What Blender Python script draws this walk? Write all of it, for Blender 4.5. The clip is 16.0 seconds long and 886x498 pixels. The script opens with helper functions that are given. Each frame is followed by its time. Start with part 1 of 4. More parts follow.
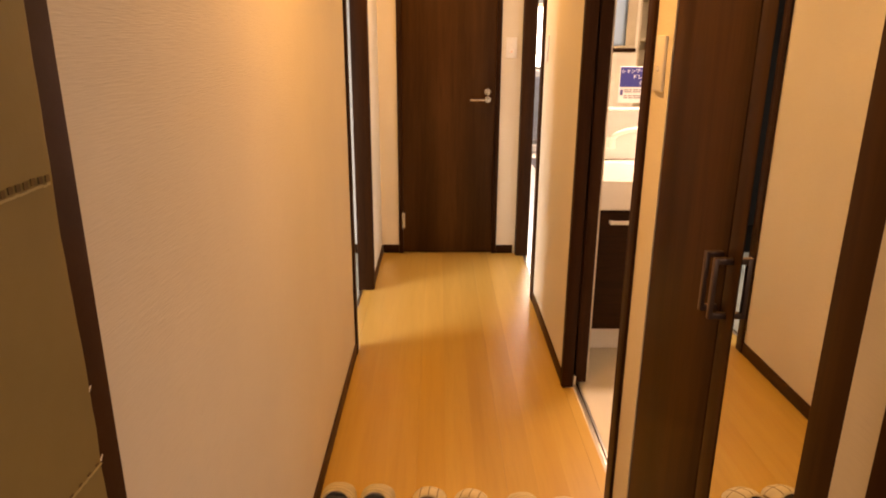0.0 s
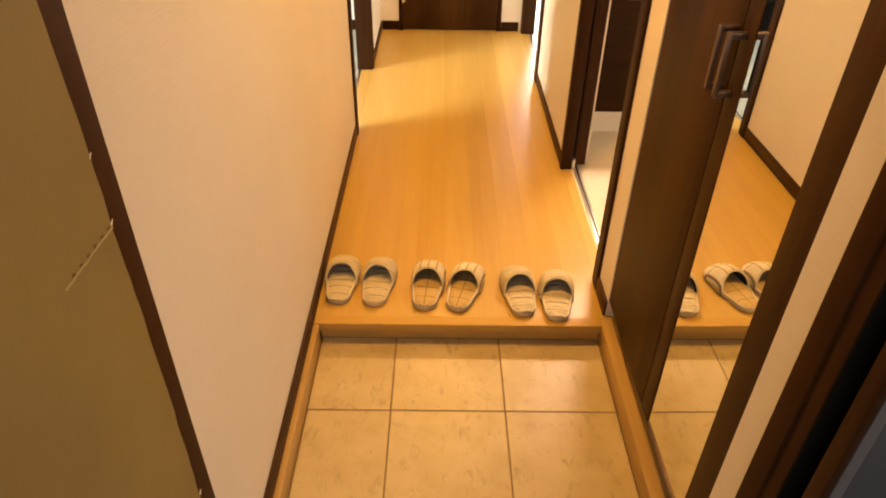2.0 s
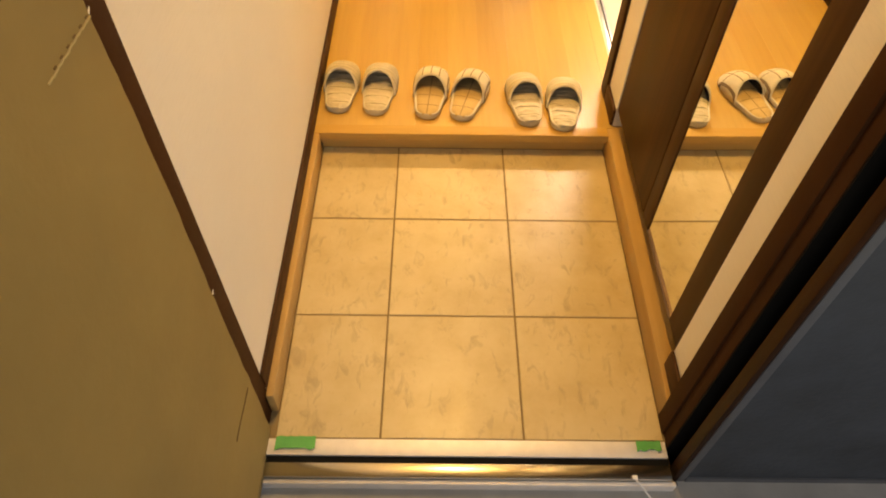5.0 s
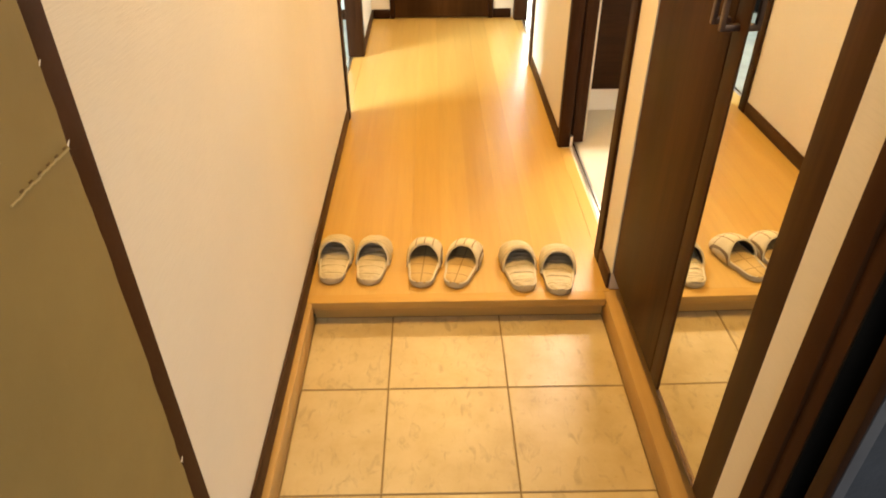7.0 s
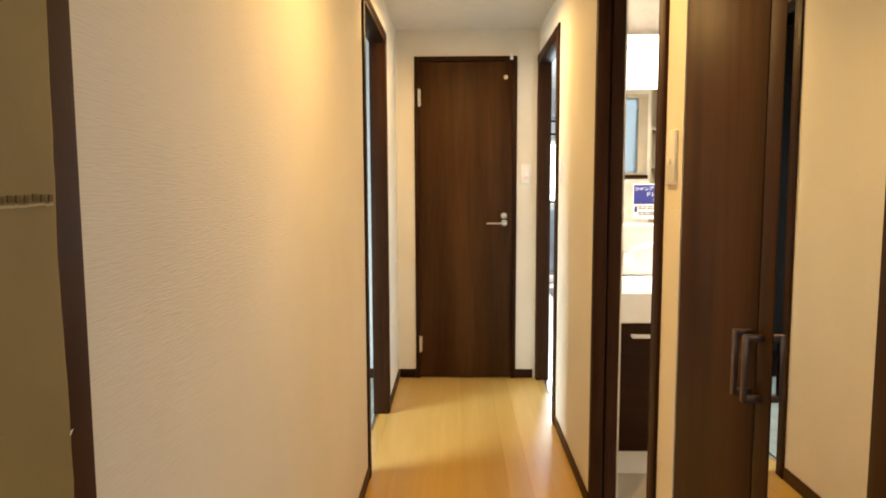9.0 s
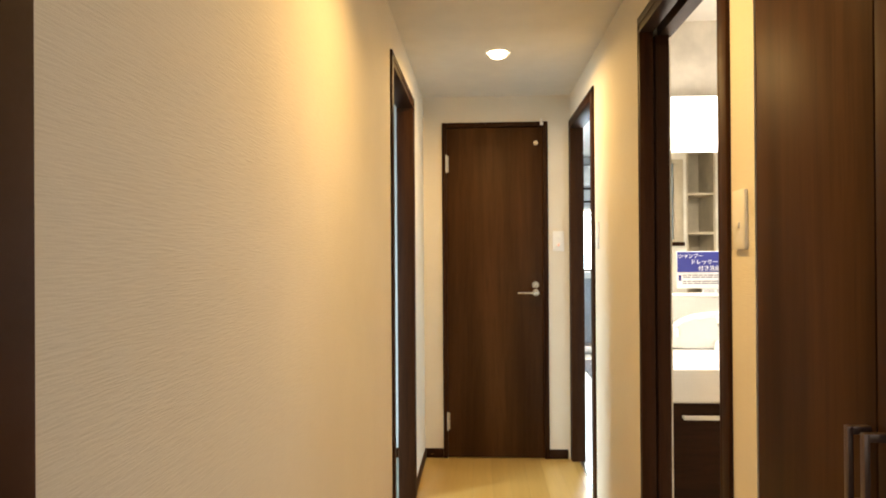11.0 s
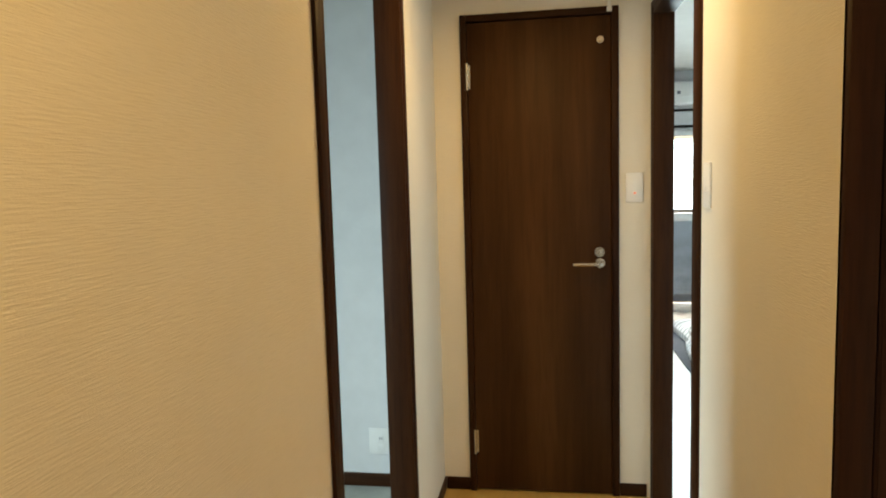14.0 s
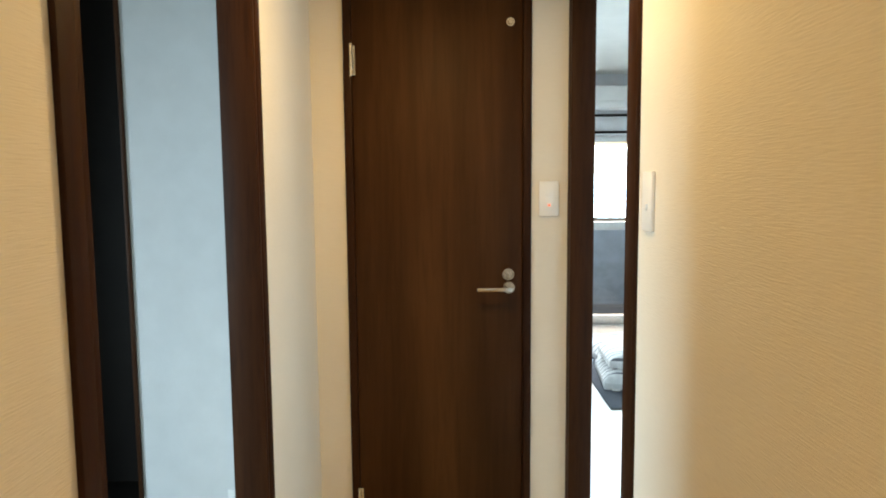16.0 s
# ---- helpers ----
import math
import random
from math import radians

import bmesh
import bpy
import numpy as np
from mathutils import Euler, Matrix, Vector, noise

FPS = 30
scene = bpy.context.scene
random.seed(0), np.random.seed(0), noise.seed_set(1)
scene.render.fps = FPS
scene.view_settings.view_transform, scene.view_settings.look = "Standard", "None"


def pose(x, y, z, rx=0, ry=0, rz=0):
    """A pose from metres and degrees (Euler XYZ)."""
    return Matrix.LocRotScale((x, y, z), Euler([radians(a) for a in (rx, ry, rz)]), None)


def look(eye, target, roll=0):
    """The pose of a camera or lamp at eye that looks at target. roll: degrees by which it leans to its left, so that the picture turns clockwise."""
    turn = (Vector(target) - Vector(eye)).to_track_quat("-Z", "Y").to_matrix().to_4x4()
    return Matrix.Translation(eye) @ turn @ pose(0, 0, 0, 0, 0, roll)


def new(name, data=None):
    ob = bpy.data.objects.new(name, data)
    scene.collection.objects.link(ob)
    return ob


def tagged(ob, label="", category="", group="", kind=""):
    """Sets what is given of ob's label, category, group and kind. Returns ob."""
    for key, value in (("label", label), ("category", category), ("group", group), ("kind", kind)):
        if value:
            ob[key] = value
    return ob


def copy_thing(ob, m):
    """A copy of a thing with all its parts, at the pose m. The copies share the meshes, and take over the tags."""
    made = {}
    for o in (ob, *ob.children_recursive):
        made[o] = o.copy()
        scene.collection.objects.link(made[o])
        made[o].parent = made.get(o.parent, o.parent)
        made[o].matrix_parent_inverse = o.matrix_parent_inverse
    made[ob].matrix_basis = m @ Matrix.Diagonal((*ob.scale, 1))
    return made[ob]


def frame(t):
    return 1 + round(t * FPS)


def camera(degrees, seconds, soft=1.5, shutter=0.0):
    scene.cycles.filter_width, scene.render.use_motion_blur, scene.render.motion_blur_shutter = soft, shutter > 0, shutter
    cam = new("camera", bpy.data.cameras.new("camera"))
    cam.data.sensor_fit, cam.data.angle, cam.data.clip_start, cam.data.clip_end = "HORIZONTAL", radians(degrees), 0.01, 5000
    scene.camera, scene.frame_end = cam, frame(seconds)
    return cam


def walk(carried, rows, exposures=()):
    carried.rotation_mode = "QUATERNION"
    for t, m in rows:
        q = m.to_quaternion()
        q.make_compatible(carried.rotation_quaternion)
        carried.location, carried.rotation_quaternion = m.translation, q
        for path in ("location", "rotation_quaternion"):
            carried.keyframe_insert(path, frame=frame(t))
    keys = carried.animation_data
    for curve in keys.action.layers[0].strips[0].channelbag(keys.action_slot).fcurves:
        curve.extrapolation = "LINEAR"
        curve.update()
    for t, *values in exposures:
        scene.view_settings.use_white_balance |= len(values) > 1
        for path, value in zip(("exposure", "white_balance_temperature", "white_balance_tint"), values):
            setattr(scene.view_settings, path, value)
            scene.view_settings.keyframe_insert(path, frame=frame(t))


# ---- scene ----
cam = camera(66.8, 16.0, soft=1.9)
PATH = [
    (0, (0.369, -1.500, 1.374), (0.383, 0.407, 0.773), 0.3),
    (0.5, (0.376, -1.495, 1.366), (0.406, 0.342, 0.576), -0.1),
    (1, (0.374, -1.505, 1.363), (0.403, 0.275, 0.451), 0.2),
    (1.5, (0.374, -1.508, 1.36), (0.392, 0.182, 0.29), 0.1),
    (2, (0.374, -1.505, 1.36), (0.387, 0.12, 0.194), 0.9),
    (2.5, (0.372, -1.502, 1.35), (0.381, 0.031, 0.066), 1.1),
    (3, (0.373, -1.512, 1.34), (0.394, -0.028, 0.0), 0.6),
    (3.5, (0.368, -1.499, 1.359), (0.405, -0.164, -0.13), 1.7),
    (4, (0.367, -1.503, 1.357), (0.383, -0.258, -0.208), 1.3),
    (6.5, (0.375, -1.483, 1.258), (0.402, -0.166, -0.247), 0.7),
    (7, (0.379, -1.5, 1.242), (0.398, 0.135, 0.09), -0.4),
    (7.5, (0.378, -1.505, 1.245), (0.379, 0.269, 0.322), -0.8),
    (8, (0.375, -1.514, 1.254), (0.374, 0.378, 0.605), 0.2),
    (8.5, (0.378, -1.501, 1.257), (0.316, 0.467, 0.905), -0.5),
    (9, (0.378, -1.492, 1.26), (0.335, 0.498, 1.064), -0.2),
    (11.5, (0.33, -1.163, 1.255), (0.154, 0.83, 1.268), -0.6),
    (12, (0.325, -0.931, 1.323), (0.006, 1.037, 1.167), -1.9),
    (12.5, (0.389, -0.652, 1.335), (-0.03, 1.295, 1.148), -1.0),
    (13, (0.423, -0.407, 1.331), (0.15, 1.564, 1.126), -2.1),
    (13.5, (0.437, -0.195, 1.353), (0.33, 1.799, 1.228), -0.9),
    (14, (0.455, -0.068, 1.348), (0.15, 1.9, 1.157), -1.6),
    (14.5, (0.493, -0.018, 1.34), (0.14, 1.94, 1.139), -2.6),
    (15, (0.52, 0.087, 1.355), (0.314, 2.069, 1.185), -2.3),
    (15.5, (0.491, 0.304, 1.365), (0.471, 2.3, 1.246), -0.1),
    (16, (0.482, 0.435, 1.364), (0.450, 2.425, 1.175), -0.5),
]
# the clip's camera drifts in exposure and white balance
TONES = [(0.0, -0.29, 17500, 46), (1.0, -0.10, 17300, 43), (1.5, 0.09, 16500, 40), (2.0, 0.40, 15500, 36), (2.5, 0.55, 14500, 31), (3.5, 0.62, 14500, 28), (4.2, 0.68, 13500, 24), (6.5, 0.80, 11000, 20), (7.5, 0.82, 9900, 21),
         (8.0, 0.78, 9500, 20), (8.5, 0.28, 9400, 20), (9.0, 0.04, 9100, 19), (11.5, -0.14, 8800, 17), (12.0, -0.46, 8800, 15), (14.0, -0.60, 8800, 13), (16.0, -0.40, 7900, 14)]
walk(cam, [(t, look(eye, target, roll)) for t, eye, target, roll in PATH], TONES)

# ---- light ----
world = bpy.data.worlds.new("sky")
scene.world = world
world.use_nodes = True
wn = world.node_tree.nodes
sky = wn.new("ShaderNodeTexSky")
sky.sky_type = "NISHITA"
sky.sun_disc = False
sky.sun_elevation, sky.sun_rotation = radians(38), radians(15)
world.node_tree.links.new(sky.outputs[0], wn["Background"].inputs[0])
wn["Background"].inputs[1].default_value = 0.15


def sun_lamp():
    d = bpy.data.lights.new("sun", "SUN")
    d.energy, d.angle, d.color = 2.5, radians(0.5), (1.0, 0.94, 0.86)
    ob = new("sun", d)
    e, r = radians(38), radians(15)
    way = Vector((math.sin(r) * math.cos(e), math.cos(r) * math.cos(e), math.sin(e)))
    ob.matrix_world = look(way * 30, (0, 0, 0))


sun_lamp()


def area_lamp(name, m, w, h, watts, color, spread=180):
    d = bpy.data.lights.new(name, "AREA")
    d.shape, d.size, d.size_y, d.energy, d.color, d.spread = "RECTANGLE", w, h, watts, color, radians(spread)
    ob = new(name, d)
    ob.matrix_world = m
    return ob


WARM = (1.0, 0.715, 0.30)
DAY = (0.50, 0.77, 1.0)
HALL_W, ENTRY_W = 12.4, 8.7


def bulb(name, x, y, z, watts, spread, r=0.045):
    d = bpy.data.lights.new(name, "AREA")
    d.shape, d.size, d.energy, d.color, d.spread = "DISK", 2 * r, watts, WARM, radians(spread)
    ob = new(name, d)
    ob.location = (x, y, z)
    return ob


CEIL = 2.20
bulb("hall_bulb", 0.43, 1.87, CEIL - 0.036, HALL_W, 172)
bulb("entry_bulb", 0.42, 0.14, CEIL - 0.036, ENTRY_W, 138)
# daylight through the windows of the side rooms and from the open porch
area_lamp("left_room_daylight", look((-3.05, -0.05, 1.45), (0.45, 1.70, 0.0)), 1.4, 1.1, 86, DAY, 88)
area_lamp("right_room_daylight", look((2.0, 7.05, 1.38), (1.4, 3.4, 0.5)), 1.6, 0.72, 66, DAY, 100)
# unseen source, added to brighten the far end of the hallway's left wall
area_lamp("right_room_side_daylight", look((3.55, 3.0, 1.5), (0.2, 2.35, 0.9)), 1.3, 1.0, 19, DAY, 110)
area_lamp("porch_daylight", look((1.0, -2.85, 1.65), (0.3, -0.5, 1.0)), 4.4, 1.7, 16.5, (0.73, 0.85, 1.0))
area_lamp("vanity_tube", look((1.40, 1.56, 1.72), (1.40, 1.15, 0.8)), 0.66, 0.10, 20, (0.86, 0.94, 1.0), 150)
area_lamp("bath_window_daylight", look((1.523, 0.115, 1.58), (1.523, 1.0, 1.5)), 0.20, 0.50, 0.25, DAY, 150)

# ---- materials ----
def nodes_of(name):
    m = bpy.data.materials.new(name)
    m.use_nodes = True
    t = m.node_tree
    return m, t, t.nodes["Principled BSDF"]


def coords(t, stretch=(1, 1, 1), kind="Object"):
    tc = t.nodes.new("ShaderNodeTexCoord")
    mp = t.nodes.new("ShaderNodeMapping")
    mp.inputs["Scale"].default_value = stretch
    t.links.new(tc.outputs[kind], mp.inputs[0])
    return mp.outputs[0]


def noise_node(t, vec, scale, detail=4, rough=0.55):
    n = t.nodes.new("ShaderNodeTexNoise")
    n.inputs["Scale"].default_value, n.inputs["Detail"].default_value, n.inputs["Roughness"].default_value = scale, detail, rough
    t.links.new(vec, n.inputs["Vector"])
    return n.outputs["Fac"]


def ramp(t, fac, stops):
    r = t.nodes.new("ShaderNodeValToRGB")
    e = r.color_ramp.elements
    while len(e) < len(stops):
        e.new(0.5)
    for k, (p, c) in enumerate(stops):
        e[k].position, e[k].color = p, (*c, 1)
    t.links.new(fac, r.inputs[0])
    return r.outputs[0]


def mixed(t, a, b, fac, mode="MIX"):
    m = t.nodes.new("ShaderNodeMix")
    m.data_type, m.blend_type = "RGBA", mode
    for sock, v in ((m.inputs[6], a), (m.inputs[7], b), (m.inputs[0], fac)):
        if hasattr(v, "links"):
            t.links.new(v, sock)
        else:
            sock.default_value = v if isinstance(v, float) else (*v, 1)
    return m.outputs[2]


def relief(t, p, height, strength, distance):
    b = t.nodes.new("ShaderNodeBump")
    b.inputs["Strength"].default_value, b.inputs["Distance"].default_value = strength, distance
    t.links.new(height, b.inputs["Height"])
    t.links.new(b.outputs[0], p.inputs["Normal"])


def shade(c, k):
    return tuple(min(1, v * k) for v in c)


def plain(name, color, rough=0.5, metal=0.0, var=0.12, scale=9.0, bump=0.0, fine=120.0, stretch=(1, 1, 1), spec=0.5):
    """A surface with blotches, fine grain and a little relief."""
    m, t, p = nodes_of(name)
    v = coords(t, stretch)
    big = noise_node(t, v, scale)
    c = ramp(t, big, [(0.3, shade(color, 1 - var)), (0.7, shade(color, 1 + var))])
    t.links.new(c, p.inputs["Base Color"])
    g = noise_node(t, v, fine, 3)
    r = t.nodes.new("ShaderNodeMapRange")
    r.inputs["To Min"].default_value, r.inputs["To Max"].default_value = max(0.02, rough - 0.06), min(1, rough + 0.06)
    t.links.new(g, r.inputs[0])
    t.links.new(r.outputs[0], p.inputs["Roughness"])
    p.inputs["Metallic"].default_value = metal
    p.inputs["Specular IOR Level"].default_value = spec
    if bump:
        relief(t, p, g, 0.6, bump)
    return m


def wallpaper(name, color):
    """Embossed paper: fine level ripples, broken up along the wall."""
    m, t, p = nodes_of(name)
    v = coords(t, (1, 1, 1))
    ripple = noise_node(t, coords(t, (26, 26, 400)), 1.0, 3, 0.5)
    dots = noise_node(t, v, 260, 2)
    blot = noise_node(t, v, 2.2, 3)
    c = ramp(t, blot, [(0.3, shade(color, 0.96)), (0.7, shade(color, 1.03))])
    c = mixed(t, c, shade(color, 0.935), ramp(t, ripple, [(0.30, (0.5, 0.5, 0.5)), (0.55, (0, 0, 0))]))
    t.links.new(c, p.inputs["Base Color"])
    s = t.nodes.new("ShaderNodeMath")
    s.operation = "MULTIPLY_ADD"
    s.inputs[1].default_value = 0.25
    t.links.new(dots, s.inputs[0])
    t.links.new(ripple, s.inputs[2])
    relief(t, p, s.outputs[0], 0.38, 0.0019)
    p.inputs["Roughness"].default_value = 0.72
    return m


def wood(name, dark, light, along="z", rough=0.42, fine=1.0, vary=0.0, coat=0.0, spec=0.11, pore=0.55):
    """Printed wood grain that runs along one axis: broad streaks, fine pores."""
    m, t, p = nodes_of(name)
    st = {"x": (0.55, 9, 9), "y": (9, 0.55, 9), "z": (9, 9, 0.55)}[along]
    v = coords(t, tuple(a * fine for a in st))
    if vary:
        oi = t.nodes.new("ShaderNodeObjectInfo")
        add = t.nodes.new("ShaderNodeVectorMath")
        add.operation = "MULTIPLY_ADD"
        add.inputs[1].default_value = (7, 5, 3)
        t.links.new(oi.outputs["Random"], add.inputs[0])
        t.links.new(v, add.inputs[2])
        v = add.outputs[0]
    broad = noise_node(t, v, 1.1, 5, 0.6)
    c = ramp(t, broad, [(0.32, dark), (0.68, light)])
    pores = noise_node(t, coords(t, tuple(a * fine * 9 for a in st)), 1.0, 3, 0.7)
    c = mixed(t, c, shade(dark, 0.75), ramp(t, pores, [(0.34, (pore,) * 3), (0.52, (0, 0, 0))]))
    if vary:
        tone = ramp(t, oi.outputs["Random"], [(0.0, (1 - vary,) * 3), (1.0, (1, 1, 1))])
        c = mixed(t, c, tone, 1.0, "MULTIPLY")
    t.links.new(c, p.inputs["Base Color"])
    p.inputs["Roughness"].default_value = rough
    p.inputs["Specular IOR Level"].default_value = spec
    p.inputs["Coat Weight"].default_value = coat
    p.inputs["Coat Roughness"].default_value = 0.2
    relief(t, p, pores, 0.25, 0.0006)
    return m


def tile_stone(name):
    """Beige glazed floor tile with cloudy mottling and small dark veins; each tile differs."""
    m, t, p = nodes_of(name)
    oi = t.nodes.new("ShaderNodeObjectInfo")
    add = t.nodes.new("ShaderNodeVectorMath")
    add.operation = "MULTIPLY_ADD"
    add.inputs[1].default_value = (13, 9, 5)
    t.links.new(oi.outputs["Random"], add.inputs[0])
    t.links.new(coords(t), add.inputs[2])
    v = add.outputs[0]
    cloud = noise_node(t, v, 7, 5, 0.62)
    c = ramp(t, cloud, [(0.30, (0.48, 0.365, 0.20)), (0.5, (0.55, 0.435, 0.25)), (0.72, (0.60, 0.49, 0.30))])
    mp = t.nodes.new("ShaderNodeMapping")
    mp.inputs["Scale"].default_value = (1.5, 0.8, 1)
    t.links.new(v, mp.inputs[0])
    vein = noise_node(t, mp.outputs[0], 24, 6, 0.62)
    vein.node.inputs["Distortion"].default_value = 0.8
    c = mixed(t, c, (0.30, 0.23, 0.15), ramp(t, vein, [(0.545, (0, 0, 0)), (0.70, (0.5, 0.5, 0.5))]))
    t.links.new(c, p.inputs["Base Color"])
    r = ramp(t, vein, [(0.3, (0.27, 0.27, 0.27)), (0.8, (0.40, 0.40, 0.40))])
    p.inputs["Specular IOR Level"].default_value = 0.28
    t.links.new(r, p.inputs["Roughness"])
    relief(t, p, cloud, 0.15, 0.002)
    return m


def glowing(name, color, strength):
    m, t, p = nodes_of(name)
    p.inputs["Base Color"].default_value = (*color, 1)
    p.inputs["Emission Color"].default_value = (*color, 1)
    p.inputs["Emission Strength"].default_value = strength
    return m


def mirror_glass(name):
    m, t, p = nodes_of(name)
    p.inputs["Base Color"].default_value = (0.90, 0.92, 0.90, 1)
    p.inputs["Metallic"].default_value, p.inputs["Roughness"].default_value = 1.0, 0.012
    return m


def clear_glass(name, tint=(1, 1, 1), rough=0.0):
    m, t, p = nodes_of(name)
    p.inputs["Base Color"].default_value = (*tint, 1)
    p.inputs["Roughness"].default_value, p.inputs["IOR"].default_value = rough, 1.45
    p.inputs["Transmission Weight"].default_value = 1.0
    return m


def stripes(name, base, line, pitch, width, cross=0.0):
    """Woven cloth with thread lines across it, and along it too where it is checked."""
    m, t, p = nodes_of(name)
    tc = t.nodes.new("ShaderNodeTexCoord")
    sp = t.nodes.new("ShaderNodeSeparateXYZ")
    t.links.new(tc.outputs["Object"], sp.inputs[0])

    def lines(sock, pitch):
        f = t.nodes.new("ShaderNodeMath")
        f.operation = "PINGPONG"
        f.inputs[1].default_value = pitch / 2
        t.links.new(sock, f.inputs[0])
        g = t.nodes.new("ShaderNodeMath")
        g.operation = "LESS_THAN"
        g.inputs[1].default_value = width / 2
        t.links.new(f.outputs[0], g.inputs[0])
        return g.outputs[0]

    v = coords(t)
    weave = noise_node(t, v, 420, 2)
    soil = noise_node(t, v, 18, 4)
    c = ramp(t, soil, [(0.3, shade(base, 0.86)), (0.7, shade(base, 1.06))])
    c = mixed(t, c, line, lines(sp.outputs["Y"], pitch))
    if cross:
        c = mixed(t, c, line, lines(sp.outputs["X"], cross))
    t.links.new(c, p.inputs["Base Color"])
    p.inputs["Roughness"].default_value = 0.9
    relief(t, p, weave, 0.7, 0.0012)
    return m


PAPER = wallpaper("cream_wallpaper", (0.80, 0.74, 0.64))
PAPER_BATH = plain("washroom_wallpaper", (0.80, 0.76, 0.68), 0.7, bump=0.001)
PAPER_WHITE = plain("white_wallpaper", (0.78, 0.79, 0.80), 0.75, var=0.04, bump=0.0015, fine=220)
# darker copy of the white wallpaper, dimmed against the left room's strong daylight
PAPER_DIMMED = plain("dimmed_white_wallpaper", (0.53, 0.55, 0.57), 0.75, var=0.04, bump=0.0015, fine=220)
CEILING = plain("ceiling_paper", (0.74, 0.71, 0.66), 0.8, var=0.03, bump=0.001, fine=200)
DARK = wood("dark_walnut_laminate", (0.021, 0.0068, 0.0024), (0.045, 0.0158, 0.0058), "z", 0.5)
DOORW = wood("walnut_door_veneer", (0.030, 0.0116, 0.0044), (0.098, 0.042, 0.0165), "z", 0.46, 0.55, spec=0.08, pore=0.28)
# near black that puts the shade of the closet's inside into the colour
SHADOWED = plain("shaded_closet_black", (0.009, 0.007, 0.006), 0.6, spec=0.2)
DARK_Y = wood("dark_walnut_trim_level", (0.021, 0.0068, 0.0024), (0.045, 0.0158, 0.0058), "y", 0.5)
DARK_X = wood("dark_walnut_trim_cross", (0.021, 0.0068, 0.0024), (0.045, 0.0158, 0.0058), "x", 0.5)
FRAME = plain("bronze_door_frame", (0.052, 0.0195, 0.0082), 0.62, var=0.15, spec=0.06)
MAPLE = wood("maple_flooring", (0.53, 0.31, 0.092), (0.64, 0.405, 0.138), "y", 0.28, 0.6, 0.12, 0.25, 0.5, 0.16)
MAPLE_TRIM = wood("maple_kerb", (0.41, 0.24, 0.095), (0.53, 0.335, 0.145), "y", 0.36, pore=0.12)
MAPLE_TRIM_X = wood("maple_kerb_cross", (0.52, 0.305, 0.10), (0.60, 0.375, 0.14), "x", 0.36, pore=0.12)
TILE = tile_stone("beige_floor_tile")
GROUT = plain("brown_grout", (0.26, 0.18, 0.085), 0.9, bump=0.0008)
STEEL = plain("brushed_steel", (0.56, 0.52, 0.46), 0.24, 1.0, 0.08, 30, stretch=(0.3, 6, 6))
ALU = plain("aluminium", (0.72, 0.71, 0.70), 0.34, 1.0, 0.05, 30)
SILL_ALU = plain("dull_aluminium", (0.78, 0.76, 0.75), 0.52, 0.35, 0.06, 30, bump=0.0004, fine=200)
NICKEL = plain("satin_nickel", (0.66, 0.62, 0.55), 0.25, 1.0, 0.05, 40)
HANDLE = plain("bronze_handle", (0.15, 0.10, 0.085), 0.36, 0.7, 0.1, 40)
RUBBER = plain("black_rubber", (0.006, 0.006, 0.006), 0.8, spec=0.1)
KRAFT = plain("kraft_paper", (0.265, 0.186, 0.068), 0.75, var=0.12, scale=3.5, bump=0.0008, fine=60)
KRAFT_DARK = plain("kraft_cut_edge", (0.14, 0.085, 0.03), 0.9)
KRAFT_TORN = plain("kraft_torn_edge", (0.46, 0.36, 0.19), 0.9)
TAPE = plain("green_masking_tape", (0.05, 0.36, 0.10), 0.55, bump=0.0008)
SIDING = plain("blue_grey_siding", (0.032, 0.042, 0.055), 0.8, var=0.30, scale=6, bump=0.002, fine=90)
CONCRETE = plain("porch_concrete", (0.30, 0.30, 0.29), 0.9, bump=0.002, fine=80)
GROUND = plain("ground_soil", (0.14, 0.14, 0.12), 0.95, var=0.2, scale=0.4)
SEALANT = plain("grey_sealant", (0.078, 0.087, 0.10), 0.6)
PLASTIC = plain("white_plastic", (0.86, 0.85, 0.83), 0.35, var=0.03)
# white plastic copied darker, so the left room's socket looks less brightly lit
PLASTIC_DIMMED = plain("dimmed_white_plastic", (0.64, 0.65, 0.65), 0.4, var=0.03)
PLASTIC_GREY = plain("grey_plastic", (0.42, 0.42, 0.41), 0.4, var=0.05)
PORCELAIN = plain("white_basin", (0.82, 0.81, 0.79), 0.12, var=0.02)
VINYL = plain("cream_vinyl_floor", (0.66, 0.60, 0.50), 0.32, var=0.06, scale=4)
PALE_FLOOR = plain("pale_flooring", (0.70, 0.68, 0.64), 0.22, var=0.06, scale=3, stretch=(6, 1, 1))
MIRROR = mirror_glass("mirror_silver")
GLASS = clear_glass("window_glass")
FROST = clear_glass("frosted_glass", (0.80, 0.90, 1.0), 0.55)
RED = glowing("pilot_lamp_red", (1.0, 0.12, 0.05), 2.0)
TUBE = glowing("vanity_diffuser", (0.93, 0.97, 1.0), 5.5)
BULB = glowing("lamp_glow", (1.0, 0.86, 0.62), 14.0)
BLUE = plain("blue_print", (0.014, 0.022, 0.17), 0.6, var=0.04)
CARD = plain("white_card", (0.80, 0.80, 0.80), 0.5, var=0.02)
INK = plain("grey_print", (0.16, 0.17, 0.20), 0.6)
RUG = plain("charcoal_rug", (0.055, 0.065, 0.085), 0.95, bump=0.002, fine=300)
BEIGE = plain("beige_board", (0.55, 0.47, 0.35), 0.55)
